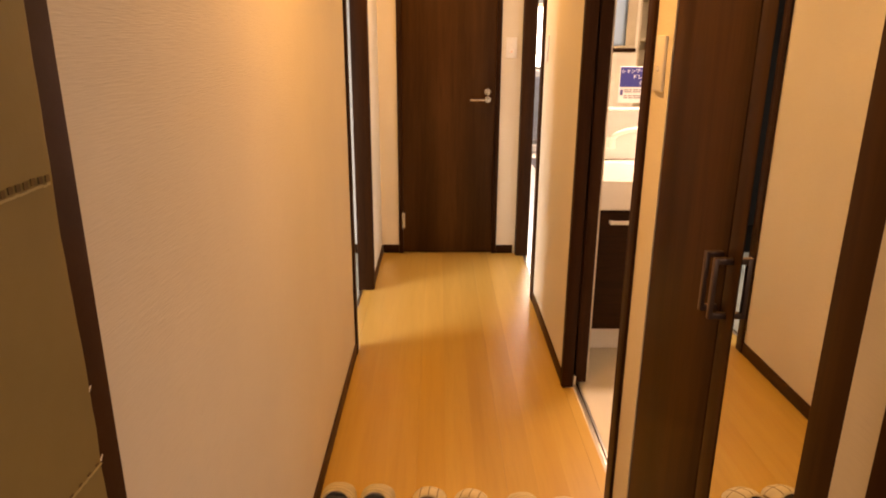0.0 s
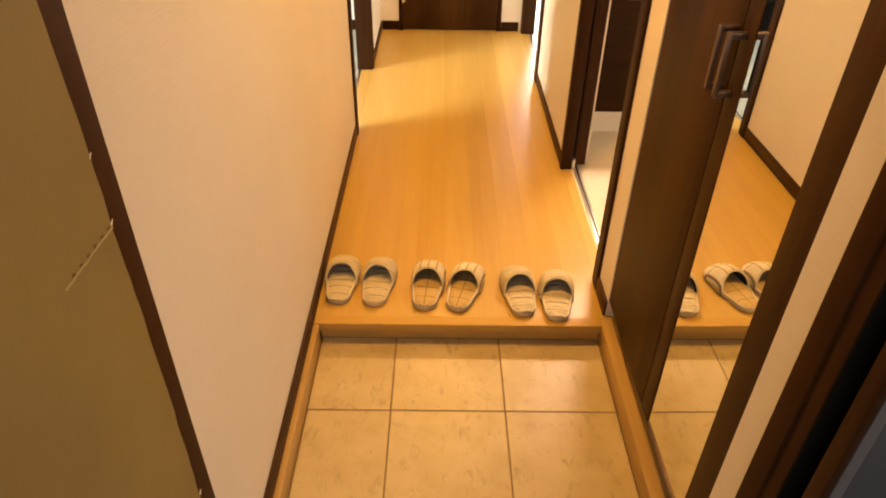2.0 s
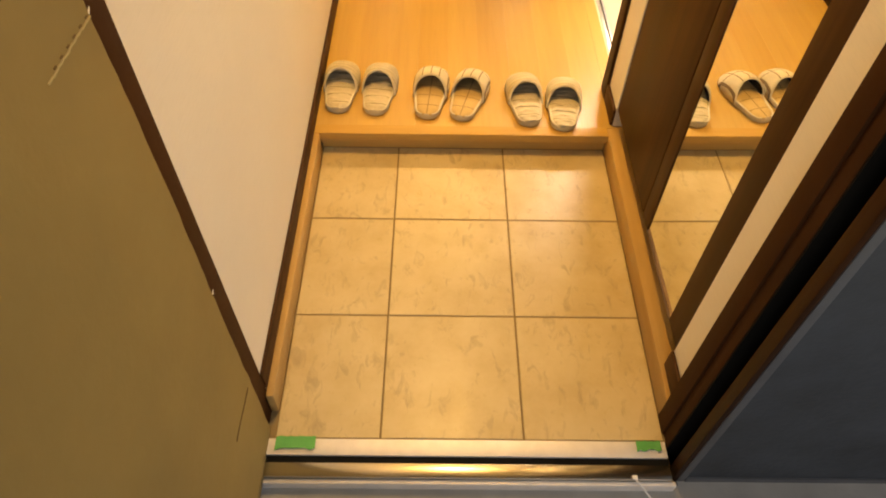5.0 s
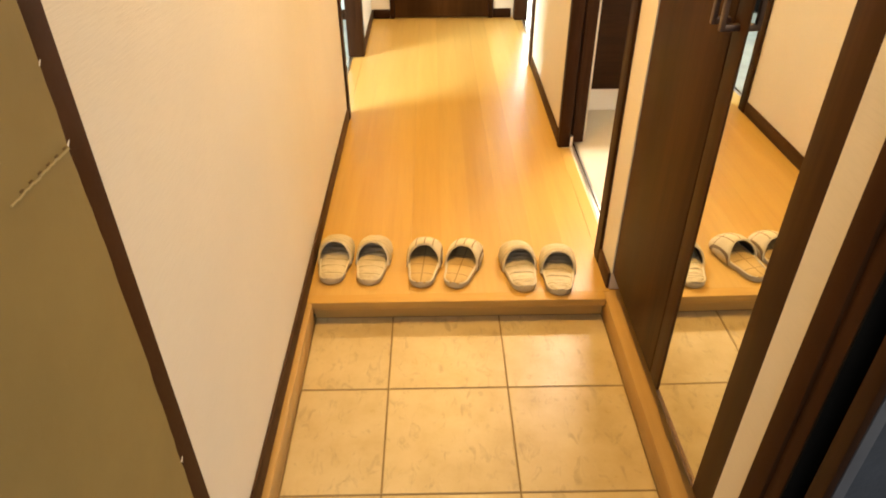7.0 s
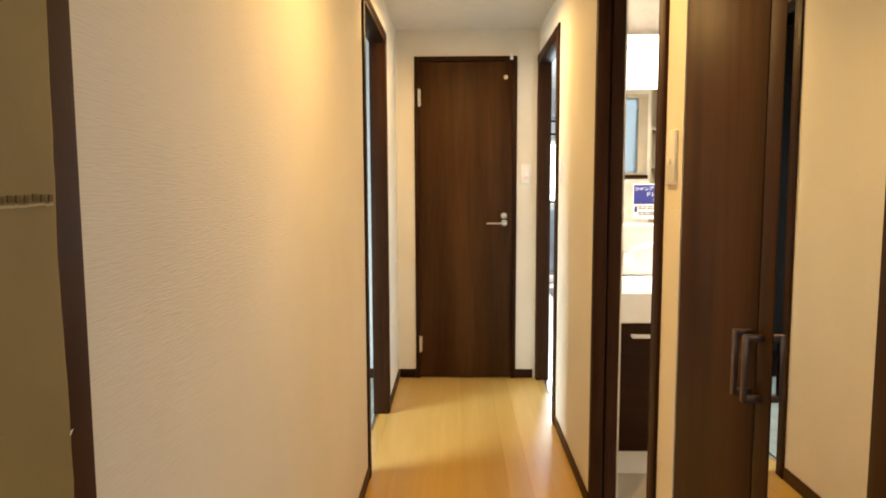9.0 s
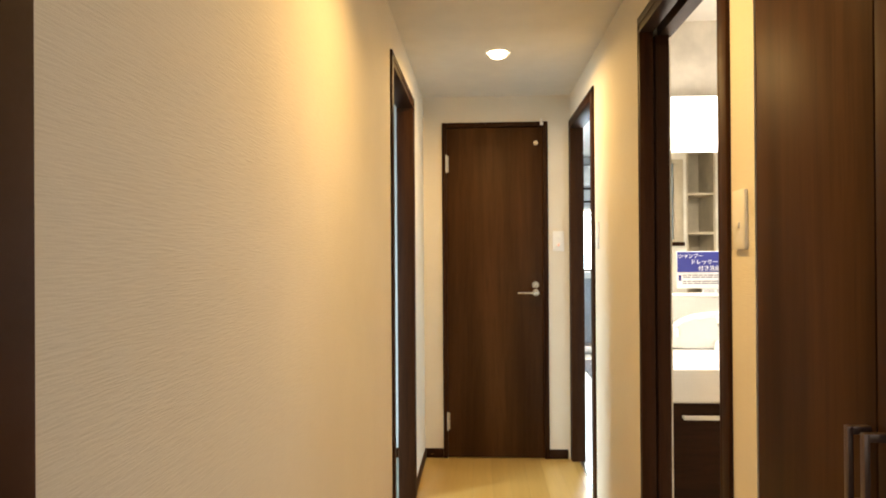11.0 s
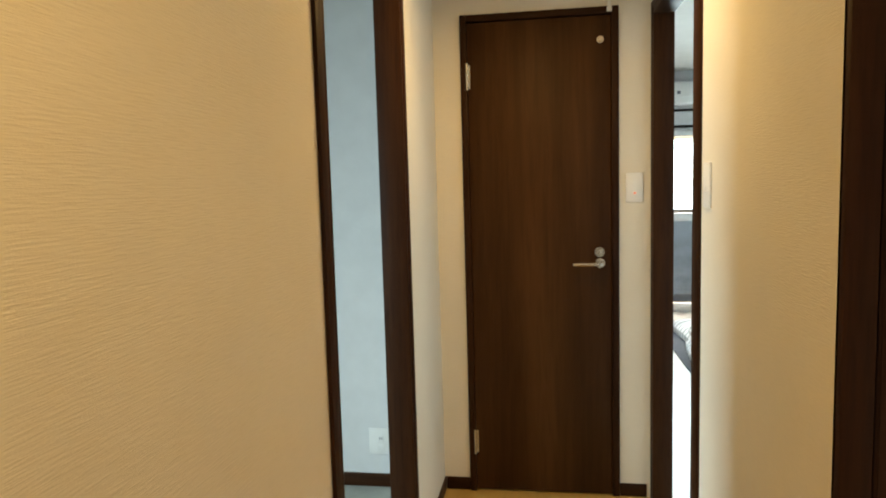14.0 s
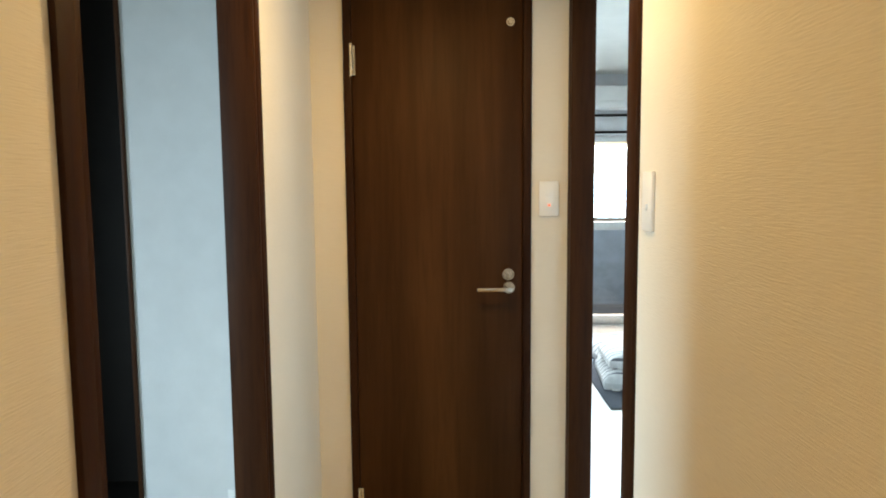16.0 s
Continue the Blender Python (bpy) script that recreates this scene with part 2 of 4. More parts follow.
CREAM = stripes("cream_striped_cloth", (0.58, 0.50, 0.35), (0.25, 0.23, 0.14), 0.034, 0.0030)
CREAM_UPPER = stripes("cream_ribbed_cloth", (0.58, 0.48, 0.31), (0.36, 0.32, 0.20), 0.017, 0.003)
PLAID = stripes("tan_checked_cloth", (0.53, 0.37, 0.17), (0.22, 0.14, 0.06), 0.046, 0.0024, 0.052)
PLAID_UPPER = stripes("tan_checked_upper", (0.66, 0.56, 0.38), (0.22, 0.15, 0.09), 0.090, 0.003, 0.026)
PIPING = plain("beige_piping", (0.58, 0.51, 0.38), 0.85, bump=0.0008, fine=300)
# lining darkened to paint in the shade under the slipper's upper
LINING = plain("shaded_slipper_lining", (0.055, 0.033, 0.016), 0.95)
SOLE = plain("slipper_sole", (0.56, 0.48, 0.34), 0.85)
FUTON = stripes("white_striped_ticking", (0.74, 0.75, 0.76), (0.15, 0.16, 0.19), 0.075, 0.014)

# ---- building helpers ----
def box(bm, x0, y0, z0, x1, y1, z1, bevel=0.0):
    geo = bmesh.ops.create_cube(bm, size=1.0)
    m = Matrix.LocRotScale(((x0 + x1) / 2, (y0 + y1) / 2, (z0 + z1) / 2), None, (abs(x1 - x0), abs(y1 - y0), abs(z1 - z0)))
    bmesh.ops.transform(bm, matrix=m, verts=geo["verts"])
    if bevel:
        es = {e for v in geo["verts"] for e in v.link_edges}
        bmesh.ops.bevel(bm, geom=list(es), offset=bevel, segments=2, affect="EDGES", profile=0.5)
    return bm


def boxes(*rows, bevel=0.0):
    bm = bmesh.new()
    for r in rows:
        box(bm, *r, bevel=bevel)
    return bm


def rod(bm, a, b, r, seg=16, r2=None):
    a, b = Vector(a), Vector(b)
    geo = bmesh.ops.create_cone(bm, cap_ends=True, segments=seg, radius1=r, radius2=r if r2 is None else r2, depth=(b - a).length)
    m = Matrix.Translation((a + b) / 2) @ (b - a).to_track_quat("Z", "Y").to_matrix().to_4x4()
    bmesh.ops.transform(bm, matrix=m, verts=geo["verts"])
    return bm


def tube(bm, path, r, seg=8):
    """A round cord along a path of points, closed at its ends."""
    rings = []
    last = len(path) - 1
    for k, c in enumerate(path):
        d = (path[min(k + 1, last)] - path[max(k - 1, 0)]).normalized()
        u = Vector((0.02, 0.05, 1)).cross(d).normalized()
        v = d.cross(u)
        rings.append([bm.verts.new(c + r * (u * math.cos(q * 2 * math.pi / seg) + v * math.sin(q * 2 * math.pi / seg))) for q in range(seg)])
    for a, b in zip(rings, rings[1:]):
        for k in range(seg):
            bm.faces.new((a[k], a[(k + 1) % seg], b[(k + 1) % seg], b[k]))
    bm.faces.new(rings[0][::-1])
    bm.faces.new(rings[-1])
    return bm


def mesh_from(name, bm, material, smooth=True):
    me = bpy.data.meshes.new(name)
    bmesh.ops.recalc_face_normals(bm, faces=bm.faces)
    bm.to_mesh(me)
    bm.free()
    me.materials.append(material)
    if smooth:
        for f in me.polygons:
            f.use_smooth = True
        me.set_sharp_from_angle(angle=radians(28))
    return me


def part(name, bm, material, parent, label=""):
    ob = new(name, mesh_from(name, bm, material))
    ob.parent = parent
    if parent.type == "EMPTY":
        ob.matrix_parent_inverse = Matrix.Translation(-parent.location)
    return tagged(ob, label)


def thing(name, at, label, category, group=""):
    ob = new(name)
    ob.location = at
    ob.empty_display_size = 0.05
    return tagged(ob, label, category, group)


def solid(name, bm, material, label, category, kind="", group=""):
    return tagged(new(name, mesh_from(name, bm, material)), label, category, group, kind)


def structure(name, bm, material, label, category):
    return solid(name, bm, material, label, category, "structure")


# ---- walls, floors, ceilings ----
WL, WR = -0.004, 0.886        # hallway wall faces
END = 2.775                   # end wall
LT, RT = -0.082, 1.000        # far faces of the side walls
RT2 = 0.958
LO0, LO1 = 1.300, 2.095       # left opening
BO0, BO1 = 0.215, 0.985       # washroom opening
RO0, RO1 = 1.975, 2.735       # right room opening
DH = 2.010                    # clear height of the openings
TILE_Z = -0.076

structure("wall_left", boxes(
    (LT, -0.823, 0.0, WL, LO0, CEIL + 0.25), (LT, LO1, 0.0, WL, END, CEIL + 0.25), (LT, LO0, DH + 0.02, WL, LO1, CEIL + 0.25),
    (LT, -0.823, -0.30, WL, 0.0, 0.0)), PAPER, "hallway wall in cream embossed wallpaper with a doorway", "wall")
structure("wall_right", boxes(
    (WR, 0.047, 0.0, RT, BO0, CEIL + 0.25), (WR, BO0, DH + 0.02, RT, BO1, CEIL + 0.25), (WR, BO1, 0.0, 0.9245, 1.84, CEIL + 0.25),
    (0.985, 1.035, 0.0, RT, 1.84, CEIL + 0.25), (WR, 1.84, 0.0, RT2, RO0, CEIL + 0.25), (WR, RO0, DH + 0.02, RT2, RO1, CEIL + 0.25), (WR, RO1, 0.0, RT2, END, CEIL + 0.25),
    (WR, -0.840, 0.0, 1.34, -0.753, CEIL + 0.25), (1.30, -0.753, TILE_Z - 0.2, 1.34, 0.047, CEIL + 0.25)),
    PAPER, "hallway wall in cream embossed wallpaper with two doorways", "wall")
structure("wall_end", boxes(
    (LT, END, 0.0, 0.135, END + 0.10, CEIL + 0.25), (0.725, END, 0.0, RT2, END + 0.10, CEIL + 0.25), (0.135, END, 2.015, 0.725, END + 0.10, CEIL + 0.25)),
    PAPER, "end wall of the hallway in cream wallpaper round a door", "wall")
structure("wall_behind_end_door", boxes((-0.2, END + 0.95, 0, RT2, END + 1.05, 2.4), (-0.2, END + 0.1, 0, -0.1, END + 0.95, 2.4)), PAPER_WHITE, "plain wall of the closet behind the end door", "wall")
structure("ceiling", boxes((LT, -0.98, CEIL, WR, END, CEIL + 0.06)), CEILING, "hallway ceiling in pale beige paper", "ceiling")
structure("ceiling_entry_lintel", boxes((WR, -0.84, CEIL, 1.36, 0.047, CEIL + 0.06)), CEILING, "ceiling above the shoe cabinet", "ceiling")

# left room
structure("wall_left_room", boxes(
    (-3.3, END, 0, -1.52, END + 0.1, 2.45), (-0.656, END, 0, LT, END + 0.1, 2.45), (-1.52, END, 2.32, -0.656, END + 0.1, 2.45), (-1.56, END + 0.70, 0, -0.62, END + 0.74, 2.4)), PAPER_DIMMED, "plain pale room wall in daylight with a closet opening", "wall")
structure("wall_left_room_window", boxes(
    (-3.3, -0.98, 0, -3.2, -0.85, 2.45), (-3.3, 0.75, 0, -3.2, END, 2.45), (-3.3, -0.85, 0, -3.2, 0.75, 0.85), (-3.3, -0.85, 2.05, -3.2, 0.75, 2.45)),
    PAPER_DIMMED, "plain room wall with a window opening", "wall")
structure("wall_left_room_front", boxes((-3.3, -1.02, -0.3, LT, -0.90, 2.45)), PAPER_DIMMED, "plain room wall beside the entrance", "wall")
structure("floor_left_room", boxes((-3.3, -0.9, -0.06, LT, END, -0.004)), plain("grey_carpet", (0.30, 0.32, 0.30), 0.9, bump=0.002, fine=200), "grey room floor", "floor")
structure("ceiling_left_room", boxes((-3.3, -0.9, 2.45, LT, END, 2.5)), CEILING, "plain white room ceiling", "ceiling")

# right room
structure("wall_right_room_west", boxes((RT2 - 0.07, END + 0.1, 0, RT2, 6.9, 2.45)), PAPER_WHITE, "plain white room wall", "wall")
structure("wall_right_room_east", boxes((3.6, 1.84, 0, 3.7, 2.3, 2.45), (3.6, 3.7, 0, 3.7, 7.0, 2.45), (3.6, 2.3, 0, 3.7, 3.7, 0.9), (3.6, 2.3, 2.0, 3.7, 3.7, 2.45)), PAPER_WHITE, "plain white room wall with a window opening", "wall")
structure("wall_right_room_south", boxes((RT, 1.822, 0, 3.7, 1.84, 2.45)), PAPER_WHITE, "plain white room wall", "wall")
structure("wall_right_room_window", boxes(
    (RT2, 6.9, 0, 1.15, 7.0, 2.45), (2.95, 6.9, 0, 3.7, 7.0, 2.45), (1.15, 6.9, 1.82, 2.95, 7.0, 2.45)),
    PAPER_WHITE, "plain white room wall above a tall window", "wall")
structure("floor_right_room", boxes((RT2, 1.84, -0.06, 3.6, 7.0, -0.002)), PALE_FLOOR, "glossy pale room floor", "floor")
structure("ceiling_right_room", boxes((RT2 - 0.07, 1.74, 2.39, 3.7, 7.0, 2.45)), CEILING, "plain white room ceiling", "ceiling")

# washroom
structure("wall_washroom_back", boxes((RT, 1.80, 0, 2.7, 1.821, 2.45)), PAPER_BATH, "washroom wall behind the vanity", "wall")
structure("wall_washroom_near", boxes(
    (RT, 0.10, 0, 1.40, 0.18, 2.4), (1.40, 0.10, 0, 1.69, 0.18, 1.30), (1.40, 0.10, 1.86, 1.69, 0.18, 2.4), (1.69, 0.10, 0, 1.71, 0.18, 2.4),
    (1.71, 0.10, 0, 1.90, 0.18, 0.8), (1.71, 0.10, 1.95, 1.90, 0.18, 2.4), (1.90, 0.10, 0, 1.945, 0.18, 2.4), (1.945, 0.10, 2.0, 2.62, 0.18, 2.4), (2.62, 0.10, 0, 2.7, 0.18, 2.4)),
    PAPER_BATH, "washroom wall with shelf niche and bath doorway", "wall")
structure("wall_washroom_east", boxes((2.7, 0.1, 0, 2.8, 1.82, 2.45)), PAPER_BATH, "plain washroom wall", "wall")
structure("floor_washroom", boxes((WR + 0.012, BO0, -0.06, RT, BO1 + 0.05, -0.001), (RT, 0.10, -0.06, 2.7, 1.82, -0.001)), VINYL, "cream vinyl washroom floor", "floor")
structure("ceiling_washroom", boxes((RT, 0.10, 2.30, 2.8, 1.82, 2.36)), CEILING, "plain washroom ceiling", "ceiling")

# porch outside the front door
structure("ground", boxes((-400, -400, -0.60, 400, 400, -0.5)), GROUND, "bare grey ground round the building", "ground")
structure("porch_floor", boxes((-4.2, -2.9, -0.5, 4.2, -0.985, -0.118), (0.8928, -0.985, -0.5, 4.2, -0.972, -0.118)), CONCRETE, "grey concrete porch floor", "floor")
structure("porch_parapet", boxes((-4.2, -3.0, -0.5, 4.2, -2.9, 0.7)), CONCRETE, "plain concrete parapet", "parapet")
structure("porch_roof", boxes((-4.2, -2.1, 2.62, 4.2, -0.9, 2.75)), CONCRETE, "concrete slab over the porch", "roof")
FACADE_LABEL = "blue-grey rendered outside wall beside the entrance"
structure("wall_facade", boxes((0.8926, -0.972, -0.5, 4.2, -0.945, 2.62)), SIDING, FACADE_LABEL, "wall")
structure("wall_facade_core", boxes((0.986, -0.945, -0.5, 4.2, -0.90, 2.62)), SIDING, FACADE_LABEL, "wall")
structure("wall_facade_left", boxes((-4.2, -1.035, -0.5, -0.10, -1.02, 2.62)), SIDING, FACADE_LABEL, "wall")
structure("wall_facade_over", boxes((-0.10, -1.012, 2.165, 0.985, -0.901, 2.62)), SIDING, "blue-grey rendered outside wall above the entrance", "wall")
structure("wall_shell", boxes((1.36, -0.90, -0.3, 4.2, -0.80, 2.62), (4.1, -0.8, -0.3, 4.2, 7.0, 2.62)), PAPER_WHITE, "plain closing wall of the building", "wall")
structure("roof", boxes((-3.4, -1.0, 2.52, 4.2, 7.1, 2.60)), CONCRETE, "flat concrete roof slab", "roof")

# ---- trim ----
def skirting(name, rows, mat=None, label="dark brown wooden skirting board"):
    structure(name, boxes(*rows, bevel=0.003), mat or SKIRT, label, "baseboard")


SKIRT = wood("brown_skirting", (0.050, 0.021, 0.0095), (0.085, 0.037, 0.017), "y", 0.5)
BH = 0.058
skirting("baseboard_left", [(WL, -0.823, 0.001, WL + 0.007, 1.256, BH)])
skirting("baseboard_left_end", [(WL, 2.137, 0.001, WL + 0.007, END, BH)])
skirting("baseboard_right", [(WR - 0.007, 0.983, 0.001, WR, 1.905, BH)])
skirting("baseboard_switch_wall", [(WR - 0.009, 0.048, 0.001, WR, 0.170, BH)])
skirting("baseboard_entry_right", [(WR - 0.009, -0.840, 0.001, WR, -0.754, BH)])
skirting("baseboard_end", [(WL + 0.008, END - 0.007, 0.001, 0.109, END, BH), (0.752, END - 0.007, 0.001, 0.862, END, BH)], DARK_X)
skirting("baseboard_left_room", [(-3.2, END - 0.010, 0.0, -1.55, END, 0.06), (-0.6535, END - 0.010, 0.0, LT, END, 0.06)], DARK_X)


def casing(name, xf, xb, side, y0, y1, near_w, far_w, label):
    """Lining and architrave of a doorway in a side wall: two jambs and a head, each with its stop."""
    ob = thing(name, (xf, (y0 + y1) / 2, 0), label, "door frame")
    ob["kind"] = "structure"
    p = 0.010 * side
    xe = xf + p
    top = DH + 0.032
    part("jamb_near", boxes((xe, y0 - near_w, 0.001, xf - 0.0005 * side, y0, top), (xe - 0.002 * side, y0 - 0.001, 0.001, xb, y0 + 0.018, DH), bevel=0.0025), DARK, ob)
    part("jamb_far", boxes((xe, y1, 0.001, xf - 0.0005 * side, y1 + far_w, top), (xe - 0.002 * side, y1 - 0.018, 0.001, xb, y1 + 0.001, DH), bevel=0.0025), DARK, ob)
    part("head", boxes((xe, y0 - near_w, DH + 0.003, xf - 0.0005 * side, y1 + far_w, DH + 0.031), (xe - 0.002 * side, y0 + 0.018, DH - 0.022, xb, y1 - 0.018, DH + 0.004), bevel=0.0025), DARK_Y, ob)
    return ob


casing("door_frame_left", WL, LT, 1, LO0, LO1, 0.042, 0.040, "dark brown wooden frame of a sliding-door opening")
bath_frame = casing("door_frame_washroom", WR, 0.925, -1, BO0, BO1, 0.044, 0.0, "dark brown wooden frame of the washroom doorway")
casing("door_frame_right", WR, RT2, -1, RO0, RO1, 0.070, 0.036, "dark brown wooden frame of the living room doorway")
part("outer_head", boxes((0.955, BO0, DH - 0.02, RT, BO1 + 0.05, DH + 0.02)), DARK_Y, bath_frame)
part("near_post", boxes((0.955, BO0 - 0.001, 0.0, RT, BO0 + 0.018, DH)), DARK, bath_frame)
part("slot_lining", boxes((0.9246, BO1 - 0.004, 0.001, 0.928, BO1 + 0.05, DH)), RUBBER, bath_frame)

# closet in the left room, its dark doorway standing open
cl = thing("closet_frame", (-1.09, END, 0), "dark brown wooden frame of an open closet doorway", "door frame")
cl["kind"] = "structure"
part("jamb_near", boxes((-0.668, END - 0.012, 0.001, -0.654, END + 0.10, 2.345), bevel=0.0025), DARK, cl)
part("jamb_far", boxes((-1.522, END - 0.012, 0.001, -1.494, END + 0.10, 2.345), bevel=0.0025), DARK, cl)
part("head", boxes((-1.494, END - 0.0115, 2.305, -0.668, END + 0.10, 2.344), bevel=0.0025), DARK_X, cl)
# linings coloured near black, as the inside lies in shade
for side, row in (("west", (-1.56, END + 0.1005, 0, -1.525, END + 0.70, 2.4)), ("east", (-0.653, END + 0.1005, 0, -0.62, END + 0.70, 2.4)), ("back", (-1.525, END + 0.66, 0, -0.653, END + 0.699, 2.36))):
    structure("wall_closet_" + side, boxes(row), SHADOWED, "closet lining coloured near black for its shade", "wall")
structure("ceiling_closet", boxes((-1.525, END + 0.1005, 2.361, -0.653, END + 0.699, 2.4)), SHADOWED, "closet ceiling coloured near black for its shade", "ceiling")
structure("floor_closet", boxes((-1.525, END, -0.05, -0.653, END + 0.70, -0.002)), SHADOWED, "closet floor coloured near black for its shade", "floor")
# washroom sliding door, pushed into its pocket
sw = thing("sliding_door", (0.95, 1.4, 0), "dark brown wooden sliding door slid into its wall pocket", "door")
part("panel", boxes((0.934, 0.986, 0.014, 0.982, 1.79, 1.985), bevel=0.003), DARK, sw)
part("edge_strip", boxes((0.940, 0.9845, 0.05, 0.976, 0.9862, 1.95)), DARK, sw)


def floor_rail(name, x, y0, y1, label):
    ob = thing(name, (x, y0, 0), label, "door rail")
    part("track", boxes((x - 0.012, y0, -0.0005, x + 0.012, y1, 0.0025), bevel=0.0008), ALU, ob)
    part("rib", boxes((x - 0.0025, y0, 0.002, x + 0.0025, y1, 0.006)), STEEL, ob)


floor_rail("floor_rail", -0.072, LO0 + 0.02, LO1 - 0.02, "aluminium floor rail of the sliding door")
floor_rail("floor_rail", 0.945, BO0 + 0.02, BO1 + 0.02, "aluminium floor rail in the washroom doorway")
floor_rail("floor_rail", 0.935, RO0 + 0.02, RO1 - 0.02, "aluminium floor rail in the living room doorway")
guide = thing("door_guide", (0.93, 0.985, 0), "small metal guide at the foot of the washroom door", "door fitting")
part("body", boxes((0.926, 0.974, 0.0, 0.938, 0.998, 0.045), bevel=0.002), ALU, guide)

# ---- end door ----
dk = thing("door", (0.43, END, 0), "closed dark brown wooden door with a lever handle", "door")
part("leaf", boxes((0.1385, END - 0.002, 0.008, 0.7215, END + 0.032, 2.008), bevel=0.002), DOORW, dk)
part("frame_side", boxes((0.110, END - 0.014, 0.001, 0.1378, END + 0.06, 2.040), bevel=0.003), DARK, dk)
part("frame_side", boxes((0.7222, END - 0.014, 0.001, 0.751, END + 0.06, 2.040), bevel=0.003), DARK, dk)
part("frame_head", boxes((0.1378, END - 0.0135, 2.012, 0.7222, END + 0.06, 2.0395), bevel=0.003), DARK_X, dk)
part("stop", boxes((0.1379, END + 0.034, 0.0, 0.7221, END + 0.045, 2.012)), RUBBER, dk)


def hinge(z):
    bm = rod(bmesh.new(), (0.1365, END - 0.012, z - 0.05), (0.1365, END - 0.012, z + 0.05), 0.0058, 14)
    for k in (-0.053, -0.018, 0.018, 0.053):
        rod(bm, (0.1365, END - 0.012, z + k - 0.002), (0.1365, END - 0.012, z + k + 0.002), 0.0068, 14)
    box(bm, 0.137, END - 0.005, z - 0.05, 0.150, END - 0.0022, z + 0.05)
    part("hinge", bm, NICKEL, dk, "satin metal hinge")


hinge(1.79)
hinge(0.225)
bm = rod(bmesh.new(), (0.672, END - 0.0015, 1.052), (0.672, END - 0.010, 1.052), 0.0205, 32)
rod(bm, (0.672, END - 0.010, 1.052), (0.672, END - 0.013, 1.052), 0.016, 32, 0.014)
box(bm, 0.668, END - 0.0165, 1.044, 0.676, END - 0.0125, 1.060, 0.001)
part("lock_rosette", bm, NICKEL, dk, "round satin metal lock indicator")
bm = rod(bmesh.new(), (0.674, END - 0.0015, 1.006), (0.674, END - 0.012, 1.006), 0.0205, 32)
rod(bm, (0.674, END - 0.010, 1.006), (0.674, END - 0.052, 1.006), 0.0095, 20)
box(bm, 0.560, END - 0.060, 0.998, 0.684, END - 0.046, 1.012, 0.004)
part("lever", bm, NICKEL, dk, "satin metal lever handle")
bm = rod(bmesh.new(), (0.679, END - 0.0015, 1.911), (0.679, END - 0.009, 1.911), 0.0175, 28, 0.014)
rod(bm, (0.679, END - 0.009, 1.911), (0.679, END - 0.014, 1.911), 0.009, 20, 0.007)
part("round_catch", bm, NICKEL, dk, "round metal catch near the top")
bm = boxes((0.704, END - 0.022, 2.016, 0.724, END - 0.0145, 2.036), (0.708, END - 0.020, 2.034, 0.720, END - 0.004, 2.058), bevel=0.002)
part("hook", bm, PLASTIC, dk, "small white plastic clip on the frame")
part("strike", boxes((0.7235, END - 0.004, 0.98, 0.7255, END + 0.01, 1.04)), NICKEL, dk, "metal strike plate")


def switch_plate(name, at, axis, label, h=0.12, w=0.070, buttons=1, pilot=False):
    """A wall switch with a raised plate, rocker and pilot lamp, on a wall that faces -y or -x."""
    ob = thing(name, at, label, "switch")
    x, y, z = at

    def slab(a0, a1, z0, z1, d0, d1, bev=0.0015):
        if axis == "y":
            return boxes((x + a0, y - d1, z + z0, x + a1, y - d0, z + z1), bevel=bev)
        return boxes((x - d1, y + a0, z + z0, x - d0, y + a1, z + z1), bevel=bev)

    part("plate", slab(-w / 2, w / 2, -h / 2, h / 2, 0.0003, 0.0085, 0.003), PLASTIC, ob)
    if buttons == 1:
        part("rocker", slab(-0.008, 0.008, -0.018, -0.004, 0.008, 0.0125), PLASTIC, ob)
        return ob
    part("frame", slab(-w / 2 + 0.014, w / 2 - 0.014, -h / 2 + 0.018, h / 2 - 0.018, 0.008, 0.0105), PLASTIC, ob)
    for k in range(buttons):
        c = 0 if buttons == 1 else (0.022 if k == 0 else -0.022)
        part("rocker", slab(-0.013, 0.013, c - 0.012, c + 0.012, 0.010, 0.0135), PLASTIC, ob)
    if pilot:
        part("pilot_lamp", slab(-0.004, 0.004, -0.026, -0.020, 0.0133, 0.0145, 0.0005), RED, ob, "small red pilot lamp")
    else:
        part("mark", slab(-0.004, 0.004, -0.026, -0.019, 0.0105, 0.0115, 0.0003), PLASTIC_GREY, ob)
    return ob


switch_plate("wall_switch", (0.812, END, 1.315), "y", "white double wall switch with a red pilot lamp", 0.12, 0.068, 2, True)
switch_plate("wall_switch", (WR, 0.112, 1.318), "x", "white wall switch beside the shoe cabinet", 0.125, 0.066)
switch_plate("wall_switch", (WR, 1.822, 1.327), "x", "white wall switch beside the living room doorway", 0.122, 0.066)

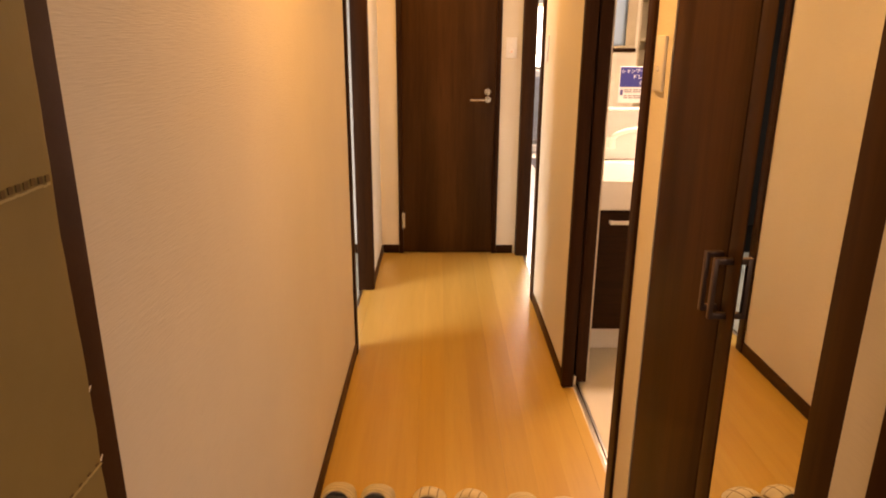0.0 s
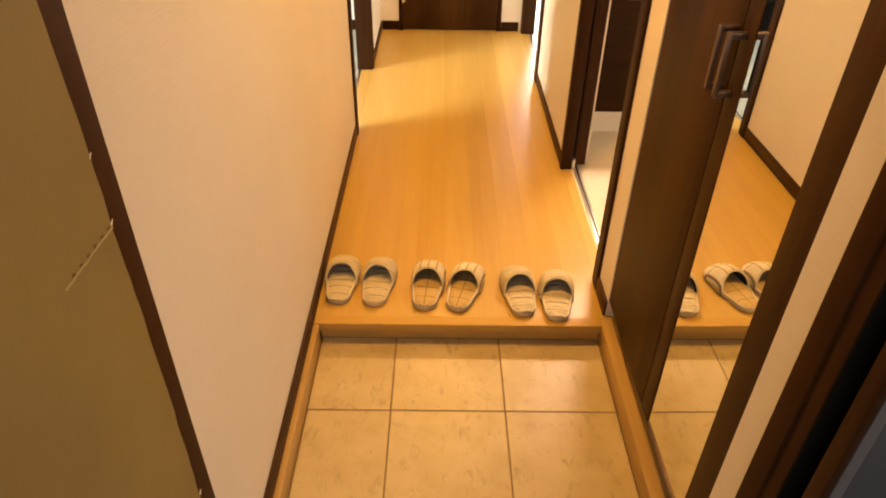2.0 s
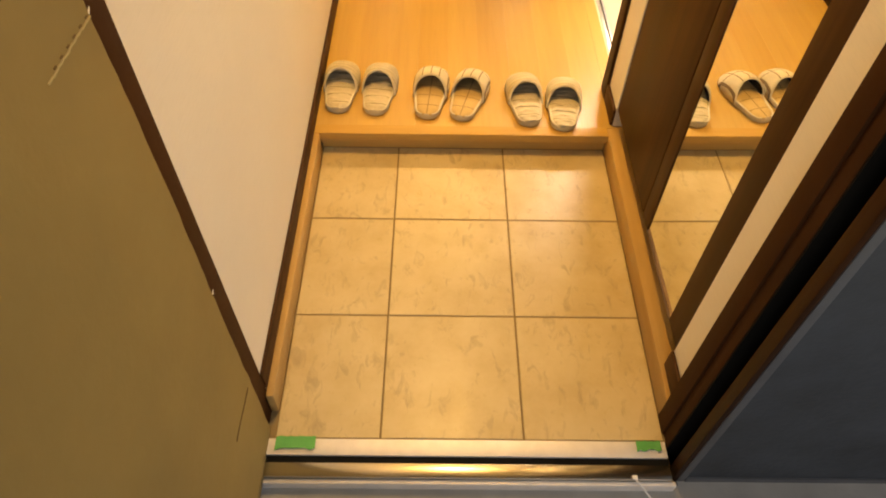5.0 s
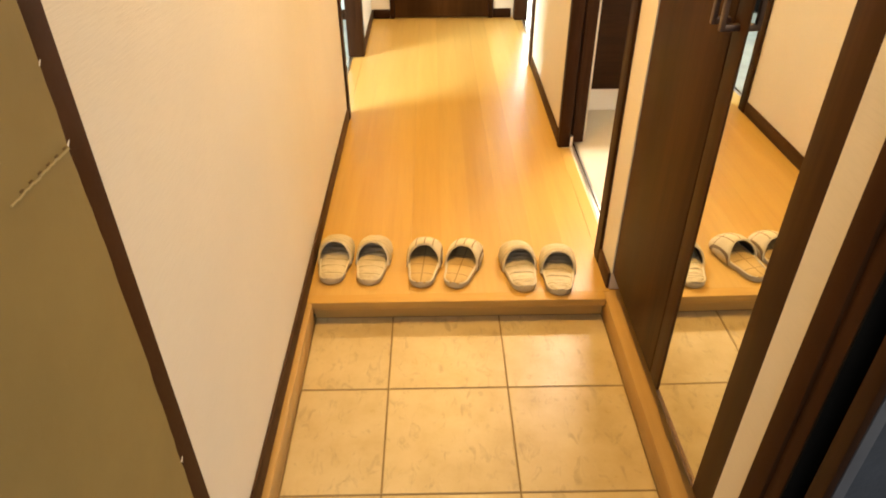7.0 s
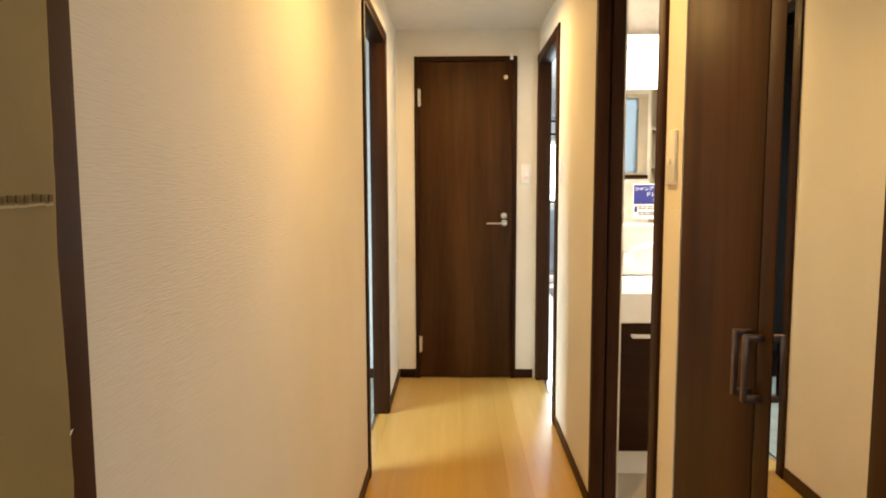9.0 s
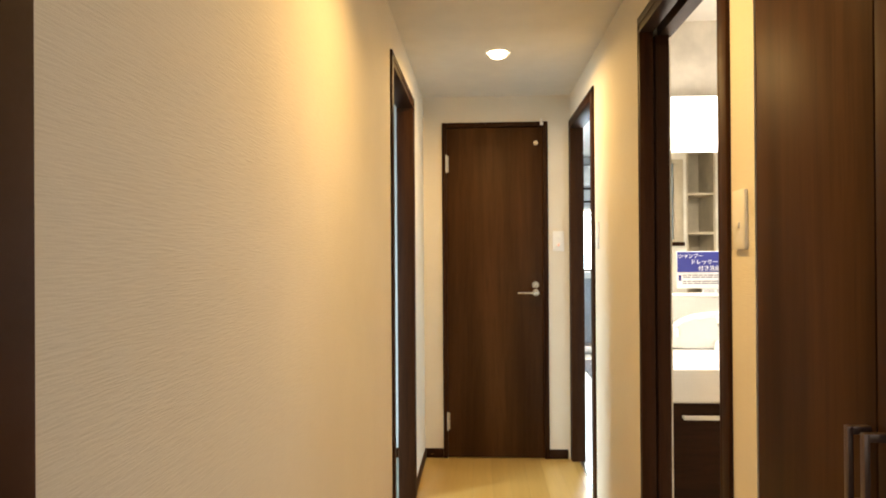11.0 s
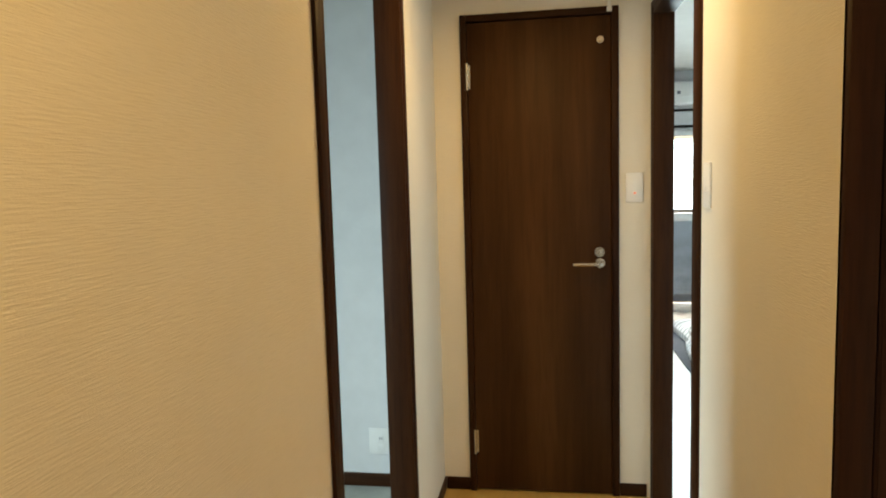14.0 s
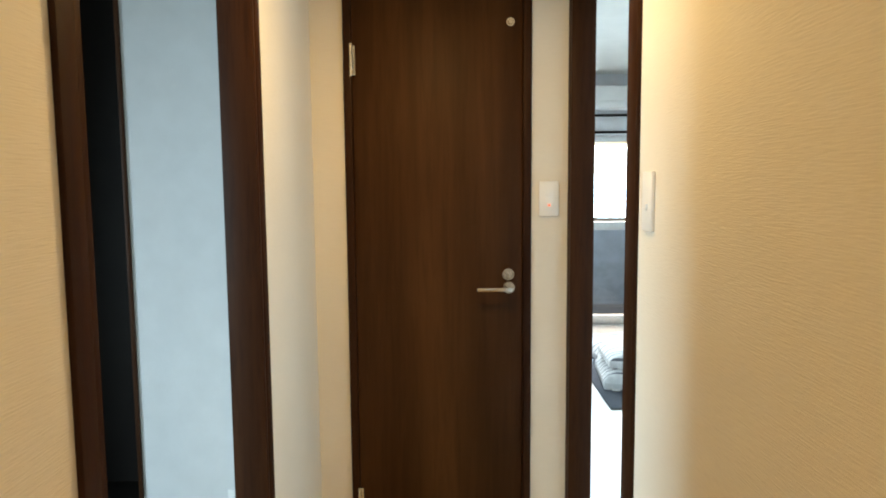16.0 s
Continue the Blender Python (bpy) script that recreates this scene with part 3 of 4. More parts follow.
# ---- ceiling lamps ----
def downlight(x, y, label):
    ob = thing("downlight", (x, y, CEIL), label, "ceiling lamp", "hallway downlights")
    bm = bmesh.new()
    n = 40
    prof = [(0.062, 0.0), (0.062, -0.004), (0.056, -0.006), (0.048, -0.003), (0.046, 0.0)]
    rings = [[bm.verts.new((x + r * math.cos(a * 2 * math.pi / n), y + r * math.sin(a * 2 * math.pi / n), CEIL - 0.0005 + z)) for a in range(n)] for r, z in prof]
    for a, b in zip(rings, rings[1:]):
        for k in range(n):
            bm.faces.new((a[k], a[(k + 1) % n], b[(k + 1) % n], b[k]))
    part("trim_ring", bm, PLASTIC, ob, "white trim ring")
    bm = bmesh.new()
    bmesh.ops.create_uvsphere(bm, u_segments=24, v_segments=12, radius=1.0)
    bmesh.ops.transform(bm, matrix=Matrix.LocRotScale((x, y, CEIL - 0.004), None, (0.045, 0.045, 0.028)), verts=bm.verts)
    part("lamp_face", bm, BULB, ob, "glowing warm lamp")
    return ob


downlight(0.43, 1.87, "round recessed ceiling lamp glowing warm white")
downlight(0.42, 0.14, "round recessed ceiling lamp above the entrance step")

# ---- entrance: step, kerbs, threshold ----
def step_edge():
    """Board with a rounded nose only, so that it runs on into the flooring."""
    bm = boxes((-0.0035, 0.0, -0.026, 0.8675, 0.0362, 0.0))
    nose = [e for e in bm.edges if all(v.co.y < 0.001 for v in e.verts) and abs(e.verts[0].co.z - e.verts[1].co.z) < 1e-4]
    bmesh.ops.bevel(bm, geom=nose, offset=0.003, segments=3, affect="EDGES", profile=0.5)
    return box(bm, 0.0165, 0.024, TILE_Z, 0.8695, 0.070, -0.0262)


structure("step_board", step_edge(), MAPLE_TRIM_X, "orange maple board at the edge of the entrance step", "step")
structure("kerb_left", boxes((0.0006, -0.842, TILE_Z, 0.018, -0.0003, -0.001), bevel=0.003), MAPLE_TRIM, "maple kerb along the entrance wall", "trim")
structure("kerb_right", boxes((0.868, -0.842, TILE_Z, 0.935, 0.0468, -0.0015), bevel=0.003), MAPLE_TRIM, "maple kerb under the shoe cabinet", "trim")
structure("cabinet_plinth", boxes((0.936, -0.7525, -0.02, 1.29, 0.046, 0.0615)), DARK_Y, "dark plinth under the shoe cabinet", "trim")

sill = thing("threshold", (0.43, -0.93, TILE_Z), "stainless steel threshold of the front door", "door sill")
part("inner_strip", boxes((0.0, -0.941, TILE_Z - 0.03, 0.870, -0.9045, TILE_Z + 0.001), bevel=0.001), SILL_ALU, sill)
part("gasket", boxes((0.0, -0.9565, TILE_Z - 0.03, 0.870, -0.9415, TILE_Z - 0.004)), RUBBER, sill, "black rubber gasket")
part("outer_strip", boxes((0.0, -0.987, TILE_Z - 0.045, 0.870, -0.957, TILE_Z - 0.001), bevel=0.0008), STEEL, sill)
part("nosing", boxes((-0.02, -0.998, TILE_Z - 0.05, 0.8805, -0.9875, TILE_Z - 0.012), bevel=0.002), SILL_ALU, sill)


def tape(x0, x1, y0, y1, label):
    bm = bmesh.new()
    rng = random.Random(int(x0 * 1000))
    n = 9
    up, lo = [], []
    for k in range(n):
        x = x0 + (x1 - x0) * k / (n - 1)
        up.append(bm.verts.new((x, y1 - rng.random() * 0.003, TILE_Z + 0.0028 + rng.random() * 0.002)))
        lo.append(bm.verts.new((x, y0 + rng.random() * 0.007, TILE_Z + 0.0028 + rng.random() * 0.003)))
    for k in range(n - 1):
        bm.faces.new((lo[k], lo[k + 1], up[k + 1], up[k]))
    ext = bmesh.ops.extrude_face_region(bm, geom=bm.faces[:])
    bmesh.ops.translate(bm, verts=[v for v in ext["geom"] if isinstance(v, bmesh.types.BMVert)], vec=(0, 0, 0.0008))
    solid("masking_tape", bm, TAPE, label, "tape")


tape(0.022, 0.108, -0.934, -0.899, "torn strip of green masking tape on the threshold")
tape(0.805, 0.858, -0.930, -0.903, "short strip of green masking tape on the threshold")

def cord():
    """A white cord hooked over the sill, with its loose end on the porch floor."""
    ob = thing("cord", (0.80, -0.99, -0.09), "thin white cord hooked over the metal door sill", "cord")
    way = [Vector(p) for p in ((0.790, -0.985, -0.0765), (0.797, -0.996, -0.076), (0.806, -1.002, -0.084), (0.815, -1.006, -0.098), (0.826, -1.012, -0.112), (0.838, -1.026, -0.1155), (0.846, -1.046, -0.1155))]
    part("strand", tube(bmesh.new(), way, 0.0022), CARD, ob)
    part("hook", boxes((0.785, -0.9885, -0.0768, 0.796, -0.980, -0.072), bevel=0.001), CARD, ob, "white plastic hook")


# front door frame
fr = thing("front_door_frame", (0.43, -0.90, TILE_Z), "dark bronze metal frame of the front door", "door frame")
fr["kind"] = "structure"
part("jamb_left", boxes((-0.10, -0.928, -0.5, 0.000, -0.8235, 2.06), (-0.10, -1.000, -0.5, -0.012, -0.9285, 2.06), bevel=0.002), FRAME, fr)
part("jamb_right", boxes((0.868, -0.885, -0.30, 0.985, -0.8405, 2.06), (0.873, -0.915, -0.30, 0.985, -0.8855, 2.06), bevel=0.002), FRAME, fr)
part("jamb_right_outer", boxes((0.881, -0.975, -0.30, 0.892, -0.947, 2.06), bevel=0.0015), DARK, fr)
part("gasket", boxes((0.8745, -0.9185, -0.30, 0.985, -0.9153, 2.06), (0.940, -0.944, -0.30, 0.985, -0.9186, 2.06)), RUBBER, fr, "black rubber gasket")
part("head", boxes((-0.10, -1.000, 2.06, 0.985, -0.8425, 2.16), bevel=0.002), FRAME, fr)
part("sealant", boxes((0.8926, -0.976, -0.118, 0.909, -0.9715, 2.08), bevel=0.0015), SEALANT, fr, "grey sealant line")
structure("wall_over_front_door", boxes((-0.1, -0.90, 2.161, 0.985, -0.842, 2.45)), PAPER, "wall above the front door", "wall")
structure("facade_base_line", boxes((0.910, -0.977, -0.118, 4.2, -0.9725, -0.100)), SEALANT, "pale sealant line at the foot of the outside wall", "trim")

cord()

# open front door under its kraft paper cover
fd = thing("front_door", (-0.02, -1.0, -0.07), "open front door covered with brown kraft paper", "door")
part("leaf", boxes((-0.044, -1.800, -0.070, -0.001, -1.003, 2.05), bevel=0.003), FRAME, fd)


def sheet_x(y, z):
    return 0.0055 + 0.0042 * noise.noise((1, y * 4, z * 3)) + 0.0012 * noise.noise((2, y * 16, z * 13))


def paper_cover():
    """Kraft sheet over the leaf and the frame: a wavy free edge, shallow bulges, torn perforations."""
    bm = bmesh.new()
    ny, nz = 26, 90
    z0, z1 = -0.085, 2.04
    rows = []
    for j in range(nz + 1):
        z = z0 + (z1 - z0) * j / nz
        edge = -0.878 - 0.005 * noise.noise((0, 0, z * 5)) - 0.0035 * noise.noise((3, 0, z * 23)) + 0.004 * math.sin(z * 1.4)
        if z < 0.1:
            edge -= 0.02 * (0.1 - z)
        row = []
        for i in range(ny + 1):
            u = i / ny
            y = edge - u * u * (1.78 + edge)
            x = sheet_x(y, z)
            row.append(bm.verts.new((x, y, z)))
        rows.append(row)
    for a, b in zip(rows, rows[1:]):
        for i in range(ny):
            bm.faces.new((a[i], b[i], b[i + 1], a[i + 1]))
    ob = part("paper_cover", bm, KRAFT, fd, "brown kraft paper sheet")
    so = ob.modifiers.new("thickness", "SOLIDIFY")
    so.thickness = 0.0012
    return ob


cover = paper_cover()
def marks(name, rows, material, label):
    """Small flat marks pressed into the sheet: rows of y, z, width, height."""
    bm = bmesh.new()
    for y, z, w, h in rows:
        y += 0.013
        x = sheet_x(y, z) + 0.0011
        box(bm, x - 0.0008, y - w / 2, z - h / 2, x + 0.0006, y + w / 2, z + h / 2)
    part(name, bm, material, cover, label)


rng = random.Random(11)
marks("perforation", [(-0.896 - k * 0.0112, 1.2475 + rng.uniform(-0.001, 0.001), 0.0058, 0.0062) for k in range(14)], KRAFT_DARK, "row of punched holes")
marks("fold", [(-0.896 - k * 0.006, 1.2415 + rng.uniform(-0.0005, 0.0005), 0.0062, 0.0022) for k in range(26)], KRAFT_TORN, "pale torn fold in the paper")
marks("fold", [(-0.893 - k * 0.006, 0.9350 + rng.uniform(-0.0006, 0.0006), 0.0058, 0.0018) for k in range(19)], KRAFT_TORN, "pale torn fold in the paper")
marks("slit", [(-0.898 - k * 0.017, 0.9385, 0.005, 0.0016) for k in range(6)], KRAFT_DARK, "dark perforations in the paper")
marks("slit", [(-0.912 - k * 0.006, 0.1455 + rng.uniform(-0.0006, 0.0006), 0.0056, 0.0022) for k in range(18)], KRAFT_DARK, "dark slit torn in the paper")
bm = bmesh.new()
for z in (1.02, 0.936, 0.43):
    rod(bm, (0.005, -0.875, z), (0.004, -0.867, z + 0.003), 0.0012, 6, 0.0004)
part("torn_tuft", bm, CARD, cover, "torn paper tufts at the edge")

# ---- shoe cabinet ----
CX, C0, C1, CM = 0.888, -0.752, 0.046, -0.356
cab = thing("shoe_cabinet", (1.1, -0.36, 0.062), "tall dark brown shoe cabinet with a mirrored door", "cabinet")
part("carcass", boxes((0.910, C0, 0.062, 1.298, C1, CEIL - 0.003)), DARK, cab)
doorA = part("door", boxes((CX, CM + 0.002, 0.062, CX + 0.020, C1 - 0.002, CEIL - 0.012), bevel=0.0015), DOORW, cab, "dark wood-grain cabinet door")
M0, M1 = -0.676, -0.411
doorB = part("mirror_door", boxes((CX + 0.0075, C0 + 0.002, 0.062, CX + 0.020, CM - 0.002, CEIL - 0.012), bevel=0.0015), DARK, cab, "dark cabinet door with an inset mirror")
part("stile", boxes((CX, M1, 0.062, CX + 0.0058, CM - 0.002, CEIL - 0.012), bevel=0.0012), DOORW, doorB)
part("stile", boxes((CX, C0 + 0.002, 0.062, CX + 0.0058, M0, CEIL - 0.012), bevel=0.0012), DOORW, doorB)
bm = boxes((CX + 0.0025, M0 + 0.0008, 0.066, CX + 0.0040, M1 - 0.0008, CEIL - 0.014))
hang = Matrix.Translation((CX + 0.003, (M0 + M1) / 2, 1.12))
bmesh.ops.transform(bm, matrix=hang @ pose(0, 0, 0, 0, -0.12, 0.48) @ hang.inverted(), verts=bm.verts)
part("mirror", bm, MIRROR, doorB, "tall clear mirror")
part("mirror_clip", boxes((CX - 0.001, M0 + 0.0008, 0.0625, CX + 0.0050, M1 - 0.0008, 0.0642)), HANDLE, doorB, "thin metal strip under the mirror")


def bow_handle(y, z0, z1, door):
    bm = boxes((CX - 0.033, y - 0.0055, z0, CX - 0.024, y + 0.0055, z1), (CX - 0.026, y - 0.0055, z0, CX + 0.0005, y + 0.0055, z0 + 0.012),
               (CX - 0.026, y - 0.0055, z1 - 0.012, CX + 0.0005, y + 0.0055, z1), bevel=0.0018)
    part("handle", bm, HANDLE, door, "dark bronze bow handle")


bow_handle(-0.338, 0.890, 1.006, doorA)
bow_handle(-0.379, 0.890, 1.006, doorB)

# ---- slippers ----
def slipper_half(s):
    """Half width of the sole at s, from heel (0) to toe (1)."""
    w = 0.0378 + 0.0118 * math.sin(math.pi * min(1, max(0, (s - 0.16) / 0.95))) ** 1.3
    end = 0.17 if s < 0.5 else 0.20
    d = min(s, 1 - s)
    if d < end:
        w *= math.sqrt(max(0.0, 1 - (1 - d / end) ** 2))
    return w


def slipper(cloth, upper_cloth, label, m, folds=0.0, seed=0):
    L, top = 0.228, 0.018
    ob = thing("slipper", (0, 0, 0), label, "slipper", "slippers on the step")
    steps = [0.5 - 0.5 * math.cos(math.pi * k / 26) for k in range(27)]
    bm = bmesh.new()
    loops = []
    for z, ins in ((0.0, 0.004), (0.004, 0.0), (top - 0.005, 0.0), (top, 0.003)):
        pts = [(max(0.0, slipper_half(s) - ins), ins + s * (L - 2 * ins)) for s in steps]
        loops.append([bm.verts.new((w, y, z)) for w, y in pts] + [bm.verts.new((-w, y, z)) for w, y in pts[-2:0:-1]])
    for a, b in zip(loops, loops[1:]):
        n = len(a)
        for k in range(n):
            bm.faces.new((a[k], a[(k + 1) % n], b[(k + 1) % n], b[k]))
    bm.faces.new(loops[0][::-1])
    bm.faces.new(loops[-1])
    part("sole", bm, SOLE, ob)

    # padded insole: a domed sheet, gathered in soft cross folds where the cloth is loose
    bm = bmesh.new()
    rows, n = [], 12
    for j in range(49):
        s = 0.012 + 0.976 * j / 48
        w = max(0.002, slipper_half(s) - 0.0035)
        row = []
        for k in range(n + 1):
            u = 2 * k / n - 1
            x, y = w * u, s * L
            ripple = folds * (0.5 + 0.5 * math.cos(2 * math.pi * (y / 0.0235 + 0.22 * math.sin(u * 2.1 + seed) + 0.25 * noise.noise((x * 30, y * 20, seed))))) ** 3
            ripple += folds * 0.6 * noise.noise((x * 60, y * 60, seed + 3.0))
            z = top - 0.001 + (0.006 + ripple) * (1 - abs(u) ** 4)
            row.append(bm.verts.new((x * (1 + folds * 8 * noise.noise((y * 70, u, seed))), y, z)))
        rows.append(row)
    for a, b in zip(rows, rows[1:]):
        for k in range(n):
            bm.faces.new((a[k], a[k + 1], b[k + 1], b[k]))
    part("insole", bm, cloth, ob)

    bm = bmesh.new()
    rows, n = [], 18
    cuts = [0.46, 0.49, 0.53, 0.58, 0.64, 0.71, 0.78, 0.85, 0.905, 0.945, 0.975, 0.992]
    for s in cuts:
        w = slipper_half(s) + 0.0022
        h = 0.063 * (1 - max(0, (s - 0.50) / 0.52) ** 1.6 * 0.70)
        h *= min(1, (1 - s) / 0.10 * 0.75 + 0.25)
        row = []
        for k in range(n + 1):
            a = math.pi * k / n
            ease = max(0, 1 - (s - 0.46) / 0.44)
            lean = (0.026 * math.sin(a) ** 0.8 - 0.008 * abs(math.cos(a)) ** 2) * ease
            dent = 0.0016 * noise.noise((a * 2.2, s * 14, seed + 7.0))
            row.append(bm.verts.new((w * math.cos(a) * (1 + dent * 8), s * L + lean, 0.008 + (h + dent) * math.sin(a) ** 0.72)))
        rows.append(row)
    for a, b in zip(rows, rows[1:]):
        for k in range(n):
            bm.faces.new((a[k], a[k + 1], b[k + 1], b[k]))
    bm.faces.new(rows[-1])
    rim = [v.co.copy() for v in rows[0]]
    up = part("upper", bm, upper_cloth, ob)
    up.data.materials.append(LINING)
    so = up.modifiers.new("thickness", "SOLIDIFY")
    so.thickness, so.offset, so.material_offset = 0.004, 1.0, 1
    part("piping", tube(bmesh.new(), rim, 0.0034), PIPING, ob)
    # the piping runs on round the heel
    back = [s for s in [0.46 - 0.46 * k / 14 for k in range(15)] if s > 0.004]
    side = [Vector((slipper_half(s) - 0.001, s * L + 0.001, top)) for s in back]
    heel = side + [Vector((-p.x, p.y, p.z)) for p in side[::-1]]
    part("heel_piping", tube(bmesh.new(), heel, 0.0032), PIPING, ob)
    ob.matrix_basis = m
    return ob


CREAM_LABEL = "cream striped open-heeled cloth slipper on the step"
one = slipper(CREAM, CREAM_UPPER, CREAM_LABEL, pose(0.062, 0.082, 0.0005, rz=-1), 0.0045, 1.0)
copy_thing(one, pose(0.174, 0.074, 0.0005, rz=-4))
other = slipper(CREAM, CREAM_UPPER, CREAM_LABEL, pose(0.638, 0.034, 0.0005, rz=4), 0.0048, 4.0)
copy_thing(other, pose(0.734, 0.014, 0.0005, rz=-6))
two = slipper(PLAID, PLAID_UPPER, "tan checked open-heeled cloth slipper on the step", pose(0.330, 0.060, 0.0005, rz=-5), 0.0004, 2.0)
copy_thing(two, pose(0.428, 0.055, 0.0005, rz=-15))

# ---- washroom ----
def vanity():
    ob = thing("vanity_cabinet", (1.40, 1.45, 0), "dark brown washroom vanity cabinet with a white drawer front rail", "cabinet")
    part("carcass", boxes((1.020, 1.215, 0.12, 1.775, 1.715, 0.66)), DARK, ob)
    part("plinth", boxes((1.020, 1.26, 0.0, 1.775, 1.715, 0.119)), PLASTIC, ob, "pale plinth")
    for a, b, hx in ((1.021, 1.396, 1.185), (1.399, 1.774, 1.62)):
        d = part("door", boxes((a, 1.196, 0.124, b, 1.2145, 0.678), bevel=0.002), DARK_X, ob)
        bm = boxes((hx - 0.085, 1.170, 0.616, hx + 0.085, 1.180, 0.633), bevel=0.003)
        for s in (-0.078, 0.078):
            box(bm, hx + s - 0.007, 1.178, 0.619, hx + s + 0.007, 1.1965, 0.630, 0.001)
        part("handle", bm, PLASTIC, d, "pale bow handle")
    return ob


vanity()
bs = thing("wash_basin", (1.40, 1.45, 0.68), "glossy white moulded wash basin with a deep front lip", "basin")
bm = bmesh.new()
box(bm, 1.018, 1.150, 0.684, 1.777, 1.716, 0.815)
bm.faces.ensure_lookup_table()
topf = max(bm.faces, key=lambda f: f.calc_center_median().z)
bmesh.ops.inset_region(bm, faces=[topf], thickness=0.035)
for v in topf.verts:
    if v.co.y > 1.5:
        v.co.y = 1.58
bmesh.ops.inset_region(bm, faces=[topf], thickness=0.05, depth=-0.115)
es = [e for e in bm.edges if e.calc_length() > 0.02]
bmesh.ops.bevel(bm, geom=es, offset=0.014, segments=3, affect="EDGES", profile=0.6)
part("bowl", bm, PORCELAIN, bs)
part("apron", boxes((1.022, 1.156, 0.683, 1.773, 1.1565 + 0.03, 0.770), bevel=0.004), PORCELAIN, bs)
part("splash_back", boxes((1.018, 1.640, 0.8155, 1.777, 1.715, 1.050), bevel=0.006), PORCELAIN, bs)
part("drain", rod(bmesh.new(), (1.40, 1.42, 0.698), (1.40, 1.42, 0.706), 0.026, 24), STEEL, bs)

tap = thing("shower_tap", (1.40, 1.60, 0.82), "white pull-out shower tap on the wash basin", "tap")
bm = bmesh.new()
pts = [Vector((1.19, 1.62, 0.920)), Vector((1.21, 1.585, 0.946)), Vector((1.25, 1.545, 0.968)), Vector((1.30, 1.505, 0.980)), Vector((1.342, 1.475, 0.984))]
for a, b in zip(pts, pts[1:]):
    rod(bm, a, b, 0.012, 16)
for p in pts[1:-1]:
    bmesh.ops.create_uvsphere(bm, u_segments=16, v_segments=8, radius=0.012, matrix=Matrix.Translation(p))
part("neck", bm, PLASTIC, tap)
part("head", rod(bmesh.new(), (1.338, 1.476, 0.990), (1.343, 1.470, 0.950), 0.017, 20, 0.016), PLASTIC, tap)
part("nozzle", rod(bmesh.new(), (1.343, 1.470, 0.950), (1.345, 1.468, 0.936), 0.016, 20, 0.015), PLASTIC_GREY, tap, "grey spray nozzle")
part("socket", rod(bmesh.new(), (1.19, 1.625, 0.8755), (1.19, 1.62, 0.93), 0.024, 20, 0.019), PLASTIC, tap)
bm = rod(bmesh.new(), (1.385, 1.60, 0.8152), (1.385, 1.60, 0.850), 0.026, 24, 0.022)
box(bm, 1.372, 1.535, 0.848, 1.398, 1.612, 0.862, 0.004)
part("lever", bm, PLASTIC, tap, "white mixer lever")

mu = thing("mirror_cabinet", (1.40, 1.66, 1.05), "white washroom mirror unit with a lit strip above", "mirror cabinet")
part("body", boxes((1.018, 1.628, 1.0515, 1.777, 1.7185, 1.94), bevel=0.003), PLASTIC, mu)
part("mirror", boxes((1.030, 1.6235, 1.068, 1.430, 1.6275, 1.690)), MIRROR, mu, "frameless mirror")
part("side_box", boxes((1.434, 1.580, 1.056, 1.775, 1.6275, 1.690), bevel=0.004), PLASTIC, mu, "white side cupboard of the mirror unit")
part("ledge", boxes((1.022, 1.585, 1.052, 1.432, 1.6275, 1.064), bevel=0.003), PLASTIC, mu, "narrow white shelf")
part("lamp_cover", boxes((1.024, 1.535, 1.700, 1.770, 1.6275, 1.915), bevel=0.008), TUBE, mu, "glowing white lamp cover")
part("side_tray", boxes((1.490, 1.545, 1.095, 1.774, 1.581, 1.436), bevel=0.014), PLASTIC, mu, "white rounded tray of the side cupboard")


def lettering(body, x, y, z, size, material, parent):
    cu = bpy.data.curves.new("lettering", "FONT")
    cu.body, cu.size, cu.extrude = body, size, 0.0004
    tmp = new("lettering_source", cu)
    me = bpy.data.meshes.new_from_object(tmp.evaluated_get(bpy.context.evaluated_depsgraph_get()))
    bpy.data.objects.remove(tmp)
    me.transform(pose(x, y, z, 90))
    me.materials.clear()
    me.materials.append(material)
    ob = new("lettering", me)
    ob.parent = parent
    if parent.type == "EMPTY":
        ob.matrix_parent_inverse = Matrix.Translation(-parent.location)
    return ob


sg = thing("shop_card", (1.28, 1.60, 1.086), "blue and white sales card propped against the mirror", "sign")
card = part("card", boxes((1.190, 1.6185, 1.0865, 1.413, 1.6215, 1.250), bevel=0.0005), CARD, sg)
part("blue_field", boxes((1.192, 1.6165, 1.158, 1.411, 1.6186, 1.248)), BLUE, sg, "blue printed field")
for s, x, z, size in (("シャンプー", 1.196, 1.222, 0.0215), ("ドレッサー", 1.248, 1.195, 0.024), ("付き洗面台", 1.282, 1.167, 0.024)):
    lettering(s, x, 1.6160, z, size, CARD, sg)
bm = bmesh.new()
rng = random.Random(4)
for k, z in enumerate((1.145, 1.136, 1.118, 1.109)):
    x = 1.215
    while x < 1.39:
        w = 0.012 + rng.random() * 0.03
        box(bm, x, 1.6175, z - 0.0025, min(x + w, 1.395), 1.6187, z + 0.0025)
        x += w + 0.004
part("small_print", bm, INK, card, "lines of unreadable small print")
bm = boxes((1.197, 1.6172, 1.120, 1.209, 1.6187, 1.146))
part("printed_mark", bm, BLUE, card)
st = thing("label_sticker", (1.35, 1.615, 1.066), "small white instruction sticker on the mirror unit", "label")
part("paper", boxes((1.300, 1.6165, 1.0665, 1.408, 1.6180, 1.0845)), CARD, st)
